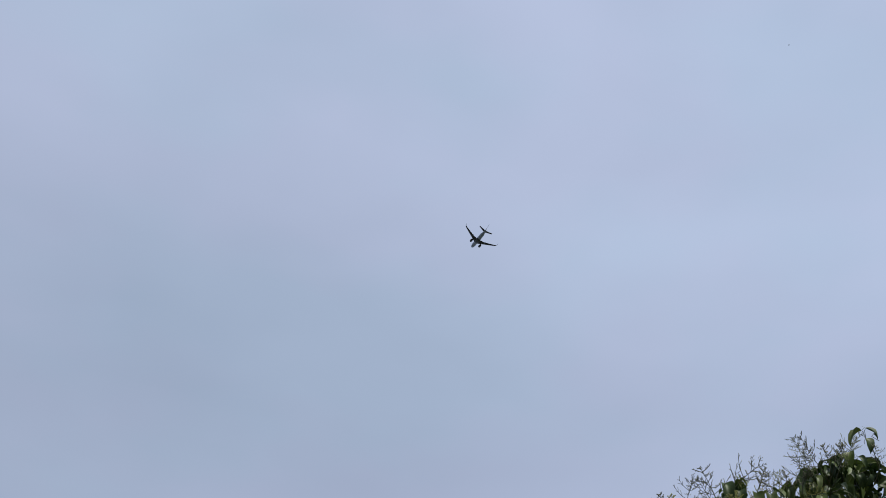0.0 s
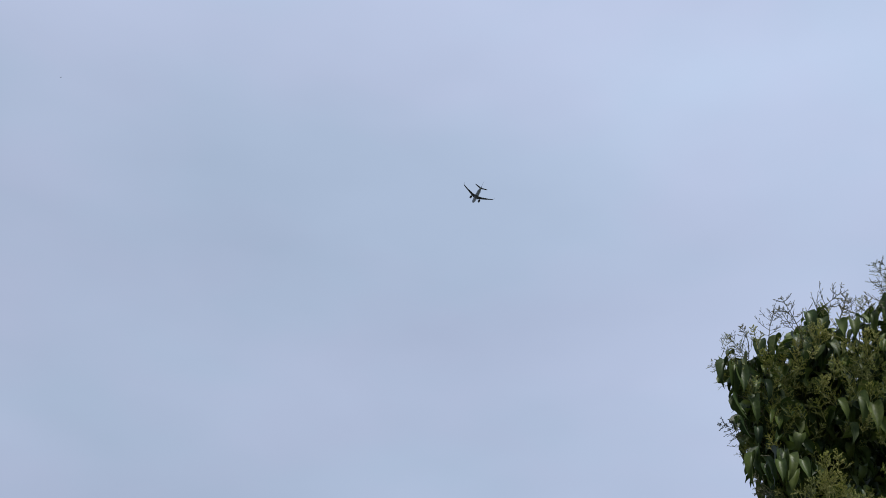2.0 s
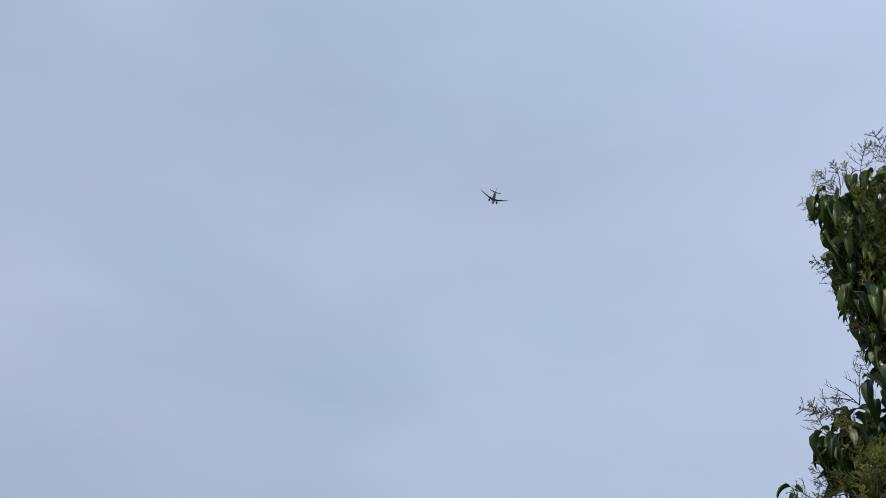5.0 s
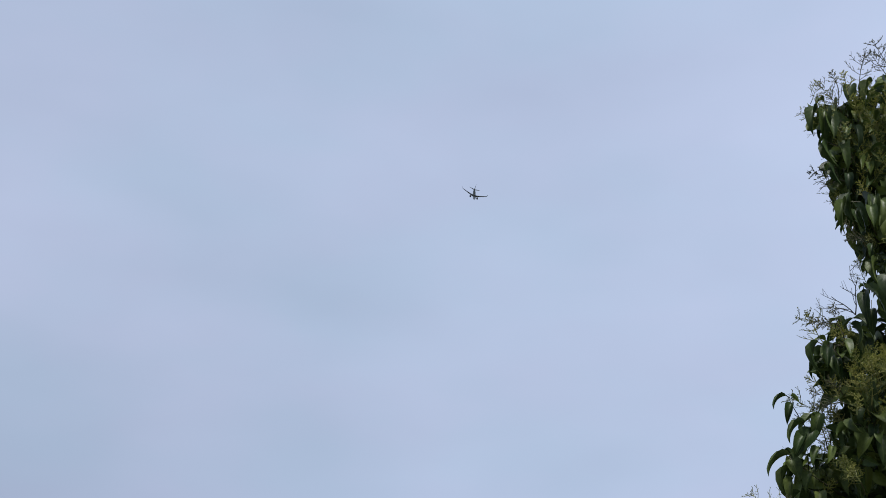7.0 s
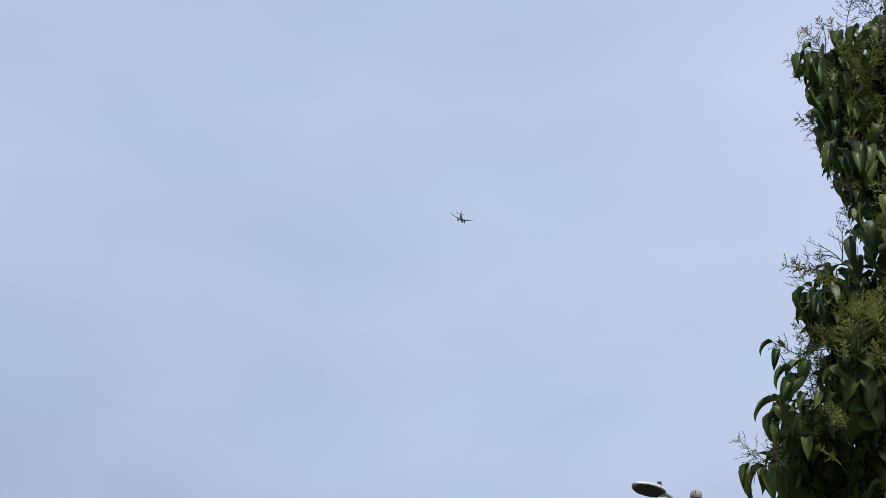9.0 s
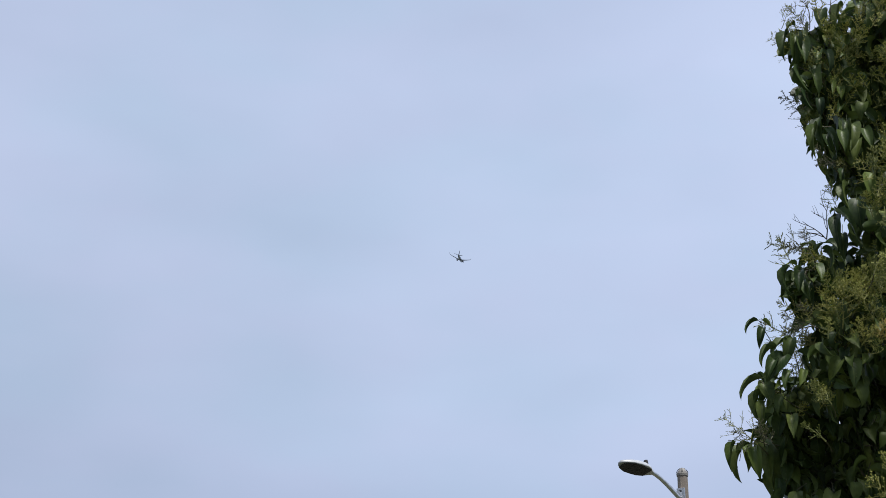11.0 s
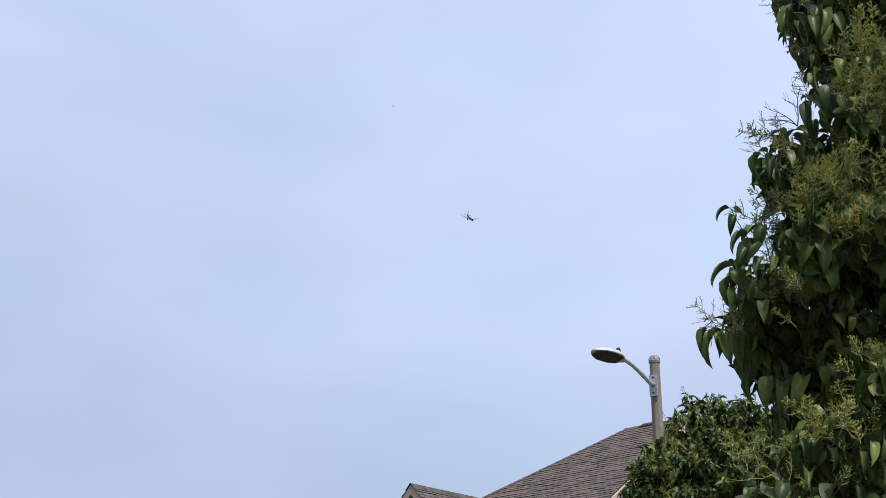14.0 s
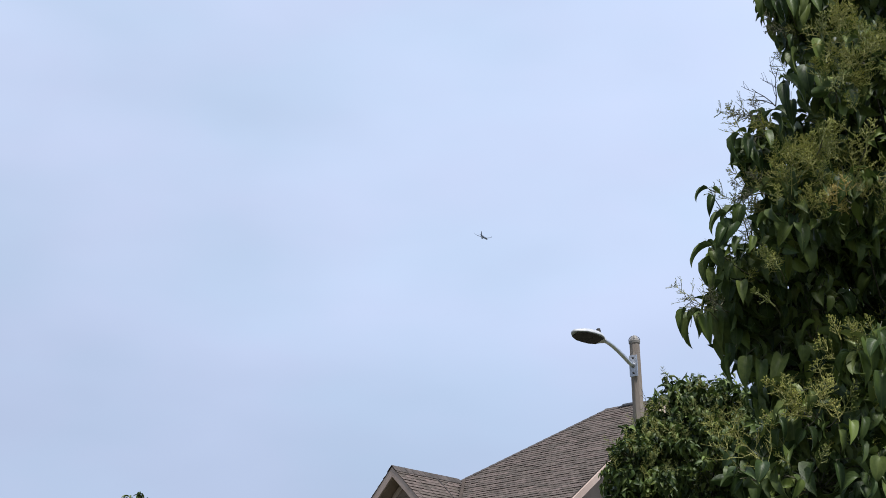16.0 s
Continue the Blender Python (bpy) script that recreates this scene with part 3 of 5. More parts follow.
def spray_mesh(seed, size, pairs, thick, stem, bud_mat):
    """A flower spray along +z: opposite side branches, each with opposite stalks that end in buds."""
    rng = random.Random(seed)
    verts, faces, slots = [], [], []

    def add(v, f, slot):
        k = len(verts)
        verts.extend(v)
        faces.extend(tuple(i + k for i in q) for q in f)
        slots.extend([slot] * len(f))

    def stick(a, b, r0, r1):
        v, f = tube_data([a, b], [r0 * thick, r1 * thick], 3)
        add(v, f[:3], 0)

    def bud(p, r):
        o = [Vector(q) * r * thick for q in ((1, 0, 0), (-0.5, 0.87, 0), (-0.5, -0.87, 0), (0, 0, 1.4), (0, 0, -1.2))]
        add([p + q for q in o], [(0, 1, 3), (1, 2, 3), (2, 0, 3), (1, 0, 4), (2, 1, 4), (0, 2, 4)], 1)

    bend = Vector((rng.uniform(-0.22, 0.22), rng.uniform(-0.22, 0.22), 0))
    axis = lambda t: Vector((0, 0, size * t)) + bend * size * t * t
    up = Vector((0, 0, 1))
    for i in range(6):
        stick(axis(i / 6), axis((i + 1) / 6), 0.0021 - 0.00025 * i, 0.0021 - 0.00025 * (i + 1))
    turn = rng.uniform(0, 6.28)
    for t in (0.20, 0.36, 0.52, 0.66, 0.79, 0.90, 0.98):
        turn += math.pi / 2 + rng.uniform(-0.3, 0.3)
        for k in range(2):
            if rng.random() < 0.08:
                continue
            a = turn + k * math.pi + rng.uniform(-0.3, 0.3)
            ln = size * (0.56 - 0.42 * t) * rng.uniform(0.65, 1.35)
            d = Vector((math.cos(a), math.sin(a), rng.uniform(0.30, 0.65))).normalized()
            p0 = axis(t)
            pts = [p0, p0 + d * ln * 0.5, p0 + d * ln * 0.5 + (d + up * 0.45).normalized() * ln * 0.5]
            stick(pts[0], pts[1], 0.0012, 0.0010)
            stick(pts[1], pts[2], 0.0010, 0.0008)
            bud(pts[2], 0.0016)
            e0 = d.cross(up).normalized()
            for m in range(pairs):
                s = 0.35 + 0.6 * m / max(1, pairs - 1)
                q0 = pts[0].lerp(pts[1], s * 2) if s < 0.5 else pts[1].lerp(pts[2], s * 2 - 1)
                for sg in (-1, 1):
                    e = (d * 0.6 + e0 * sg * (1 if m % 2 else 0.5) + up * rng.uniform(0.1, 0.8) + Vector((rng.gauss(0, 0.25), rng.gauss(0, 0.25), 0))).normalized()
                    q1 = q0 + e * ln * rng.uniform(0.20, 0.46) * (1.2 - 0.5 * s)
                    stick(q0, q1, 0.0009, 0.0007)
                    bud(q1, rng.uniform(0.0014, 0.0021))
                    if rng.random() < 0.3:
                        bud(q0.lerp(q1, 0.6) + Vector((0.0018, 0.0012, 0.0018)), 0.0012)
    bud(axis(1), 0.0022)
    me = mesh_of("flower_spray", verts, faces, stem)
    me.materials.append(bud_mat)
    me.polygons.foreach_set("material_index", slots)
    return me


def bare_twig_data(seed, size):
    """A crooked leafless twig that forks again and again."""
    rng = random.Random(seed)
    verts, faces = [], []

    def limb(p, d, length, r, level):
        pts, forks = [p], []
        bend = Vector((rng.gauss(0, 0.35), rng.gauss(0, 0.35), rng.gauss(0, 0.2)))
        for i in range(1, 5):
            d = (d + bend * 0.22 + Vector((rng.gauss(0, 0.10), rng.gauss(0, 0.10), rng.gauss(0, 0.10)))).normalized()
            pts.append(pts[-1] + d * length / 4)
            forks.append((pts[-1], d.copy()))
        v, f = tube_data(pts, [r * (1 - 0.12 * i) for i in range(5)], 4)
        k = len(verts)
        verts.extend(v)
        faces.extend(tuple(i + k for i in q) for q in f)
        if level:
            for q, e in forks[:3] if level > 1 else forks[1:3]:
                side = e.orthogonal().normalized()
                side.rotate(Matrix.Rotation(rng.uniform(0, 6.28), 3, e))
                limb(q, (e + side * rng.uniform(0.6, 1.1)).normalized(), length * rng.uniform(0.45, 0.7), r * 0.6, level - 1)

    limb(Vector((0, 0, 0)), Vector((0, 0, 1)), size, 0.0028, 2)
    return [tuple(v) for v in verts], faces


def frame_of(a, n):
    """Rotation with x along a and z as near n as may be."""
    a = a.normalized()
    y = n.cross(a)
    if y.length < 1e-4:
        y = a.orthogonal()
    y.normalize()
    z = a.cross(y)
    return Matrix((a, y, z)).transposed()


def make_tree(label, base, trunk_top, clumps, leaf_len, fine, seed, density, panicle_size, spray, single_leaf, trunk_r=0.09, droop=0.65, shoots=(), flowering=(), bare=(), leaf_sets=(), spray_sets=(), twigs=()):
    rng = random.Random(seed)
    tree = new("tree")
    tree.matrix_basis = Matrix.Translation(base)
    tagged(tree, label, "tree", "flowering garden trees")
    B = Vector(base)
    top = Vector(trunk_top) - B
    pts = [Vector((0, 0, -0.2)), Vector((0, 0, 0))]
    for i in range(1, 9):
        t = i / 8
        pts.append(Vector((top.x * t + 0.05 * math.sin(5 * t + seed), top.y * t + 0.04 * math.cos(4 * t), top.z * t)))
    v, f = tube_data(pts, [trunk_r * 1.35] + [trunk_r * (1.15 - 0.85 * i / 8) for i in range(9)], 10)
    part_of("trunk", mesh_of("trunk", v, f, BARK, True), tree, "grey-brown trunk")
    leaves, twig_v, twig_f, sprays = [], [], [], []

    def twig(points, r0, r1):
        n = len(points)
        tv, tf = tube_data(points, [r0 + (r1 - r0) * i / (n - 1) for i in range(n)], 3)
        k = len(twig_v)
        twig_v.extend(tv)
        twig_f.extend(tuple(i + k for i in q) for q in tf)

    rand3 = lambda s: Vector((rng.gauss(0, s), rng.gauss(0, s), rng.gauss(0, s)))
    def grow(p0, p3, d, sag, nodes, blooms, spread, kinds_of_leaf, first):
        """One shoot with opposite pairs of hanging leaves, and a flower spray at its tip."""
        p1 = p0.lerp(p3, 0.4) + Vector((0, 0, 1.1 * sag)) + rand3(0.7 * sag)
        p2 = p0.lerp(p3, 0.75) + Vector((0, 0, sag)) + rand3(0.6 * sag)
        line = [p0, p1, p2, p3]
        twig(line, 0.028 * leaf_len, 0.012 * leaf_len)
        turn = rng.uniform(0, math.pi)
        for k in range(nodes):
            s = first + (1 - first) * (k + rng.uniform(-0.2, 0.2)) / (nodes - 1)
            s = min(max(s, 0.0), 0.999) * 3
            i = int(s)
            p = line[i].lerp(line[i + 1], s - i)
            side = d.orthogonal().normalized()
            side.rotate(Matrix.Rotation(turn + k * 1.57, 3, d))
            for sg in (-1, 1):
                o = (side * sg + d * 0.55).normalized()
                a = (o * (spread + 0.02) + Vector((0, 0, -droop)) + d * 0.14 + rand3(0.36)).normalized()
                nrm = (o * 0.6 + d * 0.6 + Vector((0, 0, 0.6)) + rand3(0.5)).normalized()
                size = rng.uniform(0.60, 1.08) * (1.0 - 0.18 * (k == nodes - 1)) * (0.86 if spread > 0.6 and fine else 1.0)
                leaves.append((p + o * 0.18 * leaf_len, frame_of(a, nrm) * size, rng.choice(kinds_of_leaf)))
        if blooms and panicle_size:
            sprays.append((p3, (d * 0.7 + Vector((0, 0, 0.55)) + rand3(0.15)).normalized(), rng.uniform(0.60, 1.2) * (0.7 if spread > 0.6 else 1.0), rng.randrange(4), rng.random()))

    for cx, cy, cz, r, bloom, full in clumps:
        c = Vector((cx, cy, cz)) - B
        # limb from the trunk
        t = max(0.15, min(0.95, (c.z - r * 0.8 - 0.35) / top.z))
        start = pts[1 + int(t * 8)] if int(t * 8) + 1 < len(pts) else pts[-1]
        mid = start.lerp(c, 0.5) + Vector((0.05, 0.35, -0.05 * (c - start).length)) + rand3(0.03)
        lp = [start, start.lerp(mid, 0.5) + Vector((0, 0.08, 0)) + rand3(0.02), mid, mid.lerp(c, 0.5) + Vector((0, 0.10, 0.0)) + rand3(0.02), c]
        v, f = tube_data(lp, [trunk_r * k * min(1.0, r / 0.16) for k in (0.15, 0.11, 0.07, 0.035, 0.018)], 6)
        part_of("limb", mesh_of("limb", v, f, BARK, True), tree)
        outward = Vector((c.x - top.x, c.y - top.y, 0.0)).normalized()
        count = max(3, int(density * full * (r / leaf_len) ** 1.6))
        for _ in range(count):
            d = rand3(1.0)
            d.z = d.z * 0.9 + 0.15
            d.normalize()
            reach = r * rng.uniform(0.72, 1.06)
            p0 = c + d * r * 0.12
            p3 = c + d * reach + Vector((0, 0, 0.06 * r))
            nodes = max(2, round(reach / (0.42 * leaf_len)))
            blooms = d.z > -0.4 and rng.random() < spray * bloom * (0.35 + 0.45 * max(0, d.z) + 0.75 * max(0, d.dot(outward)))
            grow(p0, p3, d, 0.07 * r, nodes, blooms, 0.52, range(6), 0.30)
    for line in twigs:
        twig([Vector(p) - B for p in line], 0.0030, 0.0017)
    rng = random.Random(seed + 40)
    for p0, p3, nodes, blooms in shoots:
        p0, p3 = Vector(p0) - B, Vector(p3) - B
        grow(p0, p3, (p3 - p0).normalized(), 0.012, nodes, blooms, 0.85, (1, 2, 5), 0.12)
    shapes = [leaf_data(leaf_len, leaf_len * w, fo, cu, tw, fine) for w, fo, cu, tw in
              ((0.56, 0.55, 0.80, 0.35), (0.54, 0.75, 1.10, -0.45), (0.60, 0.45, 1.35, 0.45), (0.50, 1.00, 0.90, 0.3), (0.62, 0.60, 0.60, -0.4), (0.56, 0.70, 1.65, 0.55))]
    meshes = [mesh_of("leaf", v, f, LEAF, True, uv) for v, f, uv in shapes]
    for depth, rows in leaf_sets:
        for x, z, dx, dz, wide, turn in rows:
            p, chord = Vector((x, depth, z)) - B, Vector((dx, rng.gauss(0, 0.015), dz))
            face = Vector((math.cos(radians(turn)), math.sin(radians(turn)), rng.uniform(0.0, 0.6))) + rand3(0.28 if wide > 0.36 else 0.05)
            k = rng.choice((1, 2)) if wide < 0.36 else rng.choice((1, 3)) if abs(turn - 262) > 25 else rng.choice((0, 1, 4))
            tip = Vector(shapes[k][0][len(OUTLINE) * 5 - 3])
            turned = frame_of(chord, face) @ frame_of(tip, Vector((0, 0, 1))).transposed()
            size = chord.length / tip.length
            leaves.append((p, turned @ Matrix.Diagonal((size, size * wide / 0.63, size)), k))
            twig([p + Vector((0.03, 0.13, 0.05)) + rand3(0.02), p + Vector((0.012, 0.05, 0.025)), p], 0.0017, 0.0010)
    stretch_leaves = [l for l in leaves[::-1] if single_leaf(l[0] + B)]
    keep = set(id(l) for l in stretch_leaves[:300])
    V, F, U, k = [], [], [], 0
    for l in leaves:
        p, m, s = l
        if id(l) in keep:
            part_of("leaf", meshes[s], tree, m=Matrix.Translation(p) @ m.to_4x4())
            continue
        v, f, uv = shapes[s]
        U.append(uv)
        V.append(v @ np.array(m).T + np.array(p))
        F.extend(tuple(i + k for i in q) for q in f)
        k += len(v)
    part_of("foliage", mesh_of("foliage", np.concatenate(V), F, LEAF_MASS, True, np.concatenate(U)), tree, "dense drooping dark green leaves", kind="stuff")
    if panicle_size:
        thick, pairs = (1.0, 3) if fine else (1.25, 1)
        sizes = [panicle_size * k for k in (0.45, 0.7, 1.0)]
        # edge sprays: backlit look against the sky put into darker stems and greyer buds
        tones = {t: [[spray_mesh(seed * 10 + 3 * n + i, z, {"wiry": 1}.get(t, pairs), thick * {"wiry": 1.3, "edge": 1.12}.get(t, 1.0), *mats) for i in range(3)] for n, z in enumerate(sizes)]
                 for t, mats in (("green", (SPRAY_STEM, PANICLE)), ("dry", (SPRAY_STEM, PANICLE_DRY)), ("tan", (PANICLE_TAN, PANICLE_TAN)), ("edge", (TWIG, PANICLE_PALE)), ("wiry", (SPRAY_STEM, PANICLE)))}
        clusters = []
        for depth, tone, rows in spray_sets:
            for x, z, dx, dz in rows:
                d = Vector((dx, rng.gauss(-0.02, 0.02), dz))
                if d.length < 0.066:
                    continue
                p = Vector((x, depth, z)) - B
                clusters.append((p, d.normalized(), d.length * 0.93, rng.randrange(3), tone if tone == "wiry" or rng.random() < 0.8 else "green"))
                twig([p - d * 0.35 + Vector((0.03, 0.16, 0.04)), p - d * 0.2 + Vector((0.01, 0.05, 0.01)), p], 0.0026, 0.0023)
        for place, spread, count, size, tone in flowering:
            for _ in range(round(count * 0.95) if fine else count):
                d = Vector((rng.gauss(-0.1, 0.5), rng.gauss(-0.45, 0.4), rng.gauss(0.75, 0.35))).normalized()
                p = Vector(place) - B + rand3(1.1 * spread) - d * 0.05
                clusters.append((p, d, size * panicle_size * rng.uniform(0.75, 1.2), rng.randrange(3), ("green", "dry", "tan")[tone]))
        rest_v, rest_f, rest_s, base = [], [], [], 0
        sprays = [(p, d, k * panicle_size, i % 3, "dry" if q < 0.14 else "green") for p, d, k, i, q in sprays[:340]]
        for n, (p, d, length, i, tone) in enumerate(clusters + sprays):
            near = min(range(3), key=lambda k: abs(sizes[k] - length))
            me, k = tones[tone][near][i], length / sizes[near]
            m = Matrix.Translation(p) @ d.to_track_quat("Z", "Y").to_matrix().to_4x4() @ Matrix.Diagonal((k, k, k, 1))
            if n < 300:
                part_of("flower_spray", me, tree, m=m)
                continue
            co = np.empty(len(me.vertices) * 3, dtype=np.float32)
            me.vertices.foreach_get("co", co)
            rest_v.append(co.reshape(-1, 3) @ np.array(m.to_3x3()).T + np.array(p))
            rest_f.extend(tuple(v + base for v in f.vertices) for f in me.polygons)
            rest_s.extend(f.material_index for f in me.polygons)
            base += len(me.vertices)
        if rest_v:
            me = mesh_of("flower_spray_mass", np.concatenate(rest_v), rest_f, SPRAY_STEM)
            me.materials.append(PANICLE)
            me.polygons.foreach_set("material_index", rest_s)
            part_of("flower_spray_mass", me, tree, "small yellow-green flower sprays", kind="stuff")
    part_of("twig_mass", mesh_of("twig_mass", twig_v, twig_f, TWIG), tree, kind="stuff")
    if bare:
        me = mesh_of("bare_twig", *bare_twig_data(77, 0.15), BARK)
        for p, d, k in bare:
            part_of("bare_twig", me, tree, "leafless dark twig", Matrix.Translation(Vector(p) - B) @ Vector(d).to_track_quat("Z", "Y").to_matrix().to_4x4() @ Matrix.Diagonal((k, k, k, 1)))
    return tree


# flower sprays: place, spread, count, size, and which of green, dry or tan
FLOWERING_UPPER = [
    ((1.55, 5.02, 4.19), 0.058, 6, 0.60, 0), ((1.59, 5.00, 4.11), 0.066, 8, 0.60, 0), ((1.51, 5.00, 4.13), 0.046, 4, 0.50, 0),
    ((1.55, 5.02, 4.05), 0.038, 4, 0.55, 0), ((1.67, 5.05, 4.22), 0.046, 3, 0.50, 0), ((1.34, 5.00, 3.71), 0.058, 9, 0.55, 0),
    ((1.38, 5.00, 3.65), 0.046, 5, 0.50, 0), ((1.28, 5.02, 3.68), 0.042, 4, 0.45, 0), ((1.37, 5.02, 3.77), 0.029, 2, 0.45, 0),
    ((1.28, 5.02, 3.59), 0.038, 3, 0.45, 0), ((1.33, 5.00, 3.52), 0.029, 2, 0.45, 0), ((1.44, 4.95, 3.52), 0.029, 6, 0.42, 2),]
FLOWERING_FACE = [
    ((1.61, 4.98, 4.21), 0.06, 6, 0.5, 0), ((1.64, 4.98, 4.07), 0.06, 5, 0.5, 0), ((1.52, 4.98, 4.02), 0.06, 5, 0.5, 0), ((1.47, 4.98, 4.12), 0.06, 4, 0.5, 0),
    ((1.28, 4.96, 3.70), 0.06, 5, 0.5, 0), ((1.38, 4.96, 3.67), 0.06, 6, 0.5, 0), ((1.44, 4.96, 3.70), 0.06, 3, 0.45, 0), ((1.33, 4.96, 3.57), 0.06, 5, 0.5, 0), ((1.26, 4.96, 3.58), 0.06, 4, 0.45, 0), ((1.53, 4.96, 3.58), 0.06, 4, 0.45, 0), ((1.24, 4.96, 3.33), 0.06, 2, 0.4, 0)]
FLOWERING_TOP = [(p, 0.07, n, 0.50, 0) for p, n in (((1.76, 5.2, 4.93), 5), ((1.85, 5.2, 5.0), 5), ((1.9, 5.25, 4.86), 5), ((1.68, 5.2, 5.03), 4), ((1.32, 5.25, 5.0), 3), ((1.41, 5.25, 5.01), 4), ((1.5, 5.25, 4.95), 6), ((1.55, 5.25, 4.85), 6), ((1.43, 5.25, 4.84), 3), ((1.6, 5.25, 4.76), 5), ((1.6, 5.25, 4.98), 5), ((1.51, 5.25, 5.07), 3), ((1.37, 5.28, 4.64), 2), ((1.68, 5.3, 4.9), 5), ((1.7, 5.3, 4.75), 4), ((1.52, 5.25, 4.7), 3))]
FLOWERING_MIDDLE = [
    ((1.53, 4.95, 3.56), 0.029, 2, 0.50, 1), ((1.21, 5.10, 3.90), 0.021, 4, 0.42, 0), ((1.18, 5.15, 3.63), 0.030, 3, 0.50, 1),
    ((1.37, 5.20, 4.35), 0.013, 2, 0.40, 1), ((1.16, 5.05, 3.30), 0.029, 3, 0.42, 0), ((1.21, 5.05, 3.29), 0.025, 2, 0.40, 0),]
FLOWERING_LOWER = [
    ((1.58, 4.95, 3.52), 0.025, 2, 0.45, 0), ((1.26, 5.00, 3.74), 0.025, 2, 0.40, 0), ((1.17, 4.72, 2.72), 0.031, 2, 0.60, 0),
    ((1.25, 4.70, 2.73), 0.031, 2, 0.60, 0), ((1.31, 4.70, 2.73), 0.023, 1, 0.50, 0), ((1.37, 4.68, 2.90), 0.023, 1, 0.75, 0),
    ((1.13, 4.75, 2.71), 0.020, 1, 0.60, 0),]
UPRIGHT = [
    ((2.65, 16.9, 5.57), (2.64, 16.9, 5.94), 8, False), ((2.75, 16.9, 5.57), (2.74, 16.9, 5.88), 7, False), ((2.84, 16.9, 5.59), (2.83, 16.9, 5.75), 5, False), ((3.0, 16.9, 5.63), (2.91, 16.9, 5.93), 7, False), ((2.98, 16.9, 5.68), (2.98, 16.9, 5.88), 5, False), ((3.11, 16.9, 5.63), (3.1, 16.9, 5.86), 5, False), ((3.24, 16.9, 5.61), (3.26, 16.9, 5.82), 5, False), ((3.35, 16.9, 5.62), (3.38, 16.9, 5.77), 5, False), ((3.47, 16.9, 5.6), (3.45, 16.9, 5.74), 5, False)]

FLOWERING_SECOND = [(p, 0.10, 6, 0.60, 0) for p in ((2.30, 16.2, 5.26), (2.33, 16.0, 5.13), (2.38, 16.1, 5.36), (2.22, 16.1, 5.02), (2.53, 16.2, 5.45), (2.27, 15.9, 4.9), (2.17, 16.0, 4.76), (3.1, 16.4, 5.36), (3.23, 16.3, 5.27), (3.04, 16.6, 5.47), (2.83, 16.5, 5.5), (2.22, 15.9, 4.6), (3.07, 16.0, 5.07))]

# single leaves along the crown's edge: depth, then place, fall, breadth and the way they face
LEAVES_TOP = (5.3, (
    (1.62, 5.29, 0.015, -0.138, 0.5, 250), (1.69, 5.32, 0.020, -0.044, 0.6, 300), (1.68, 5.26, 0.008, -0.109, 0.6, 260), (1.76, 5.26, 0.006, -0.097, 0.6, 240),
    (1.82, 5.26, -0.009, -0.110, 0.6, 270), (1.90, 5.30, 0.005, -0.130, 0.5, 290), (1.49, 5.15, -0.031, -0.126, 0.6, 220), (1.40, 5.13, -0.014, -0.105, 0.6, 250),
    (1.54, 5.16, -0.015, -0.102, 0.6, 260), (1.70, 4.85, 0.028, -0.105, 0.55, 270), (1.78, 4.88, 0.006, -0.163, 0.5, 280), (1.85, 4.84, -0.006, -0.155, 0.5, 260),
    (1.74, 4.74, -0.007, -0.113, 0.5, 270), (1.95, 5.17, -0.027, -0.089, 0.5, 222), (1.58, 5.15, -0.002, -0.116, 0.6, 270),
))
LEAVES_UPPER = (5.22, (
    (1.23, 4.96, -0.022, -0.134, 0.55, 222), (1.26, 4.95, -0.008, -0.158, 0.45, 240), (1.28, 4.93, 0.003, -0.134, 0.5, 260), (1.26, 4.80, 0.047, -0.128, 0.45, 222),
    (1.28, 4.68, 0.021, -0.097, 0.5, 222), (1.31, 4.52, -0.014, -0.147, 0.45, 222), (1.31, 4.78, 0.022, -0.120, 0.4, 270), (1.33, 4.65, 0.001, -0.089, 0.5, 250),
    (1.33, 4.56, 0.002, -0.139, 0.45, 250), (1.35, 4.48, 0.023, -0.095, 0.4, 240), (1.35, 4.87, -0.021, -0.090, 0.5, 250), (1.37, 4.87, 0.011, -0.105, 0.5, 290),
    (1.38, 4.55, -0.023, -0.129, 0.45, 270), (1.43, 4.54, -0.002, -0.142, 0.45, 270), (1.47, 4.46, -0.022, -0.115, 0.5, 270),
))
LEAVES_WAIST = (5.15, (
    (1.33, 4.46, 0.029, -0.118, 0.35, 270), (1.39, 4.46, -0.001, -0.105, 0.5, 260), (1.43, 4.49, -0.019, -0.128, 0.5, 280), (1.48, 4.47, 0.015, -0.101, 0.5, 270),
    (1.38, 4.29, 0.007, -0.094, 0.5, 222), (1.39, 4.22, -0.009, -0.117, 0.55, 222), (1.34, 4.10, 0.057, -0.114, 0.4, 280), (1.33, 4.08, 0.004, -0.148, 0.4, 250),
    (1.42, 4.16, 0.006, -0.143, 0.6, 270), (1.46, 4.13, 0.023, -0.143, 0.5, 280), (1.49, 4.27, 0.005, -0.128, 0.5, 250), (1.52, 4.18, 0.013, -0.131, 0.5, 290),
    (1.33, 4.11, -0.022, -0.026, 0.5, 222), (1.35, 4.01, 0.003, -0.107, 0.5, 260), (1.65, 4.22, 0.011, -0.098, 0.55, 270),
))
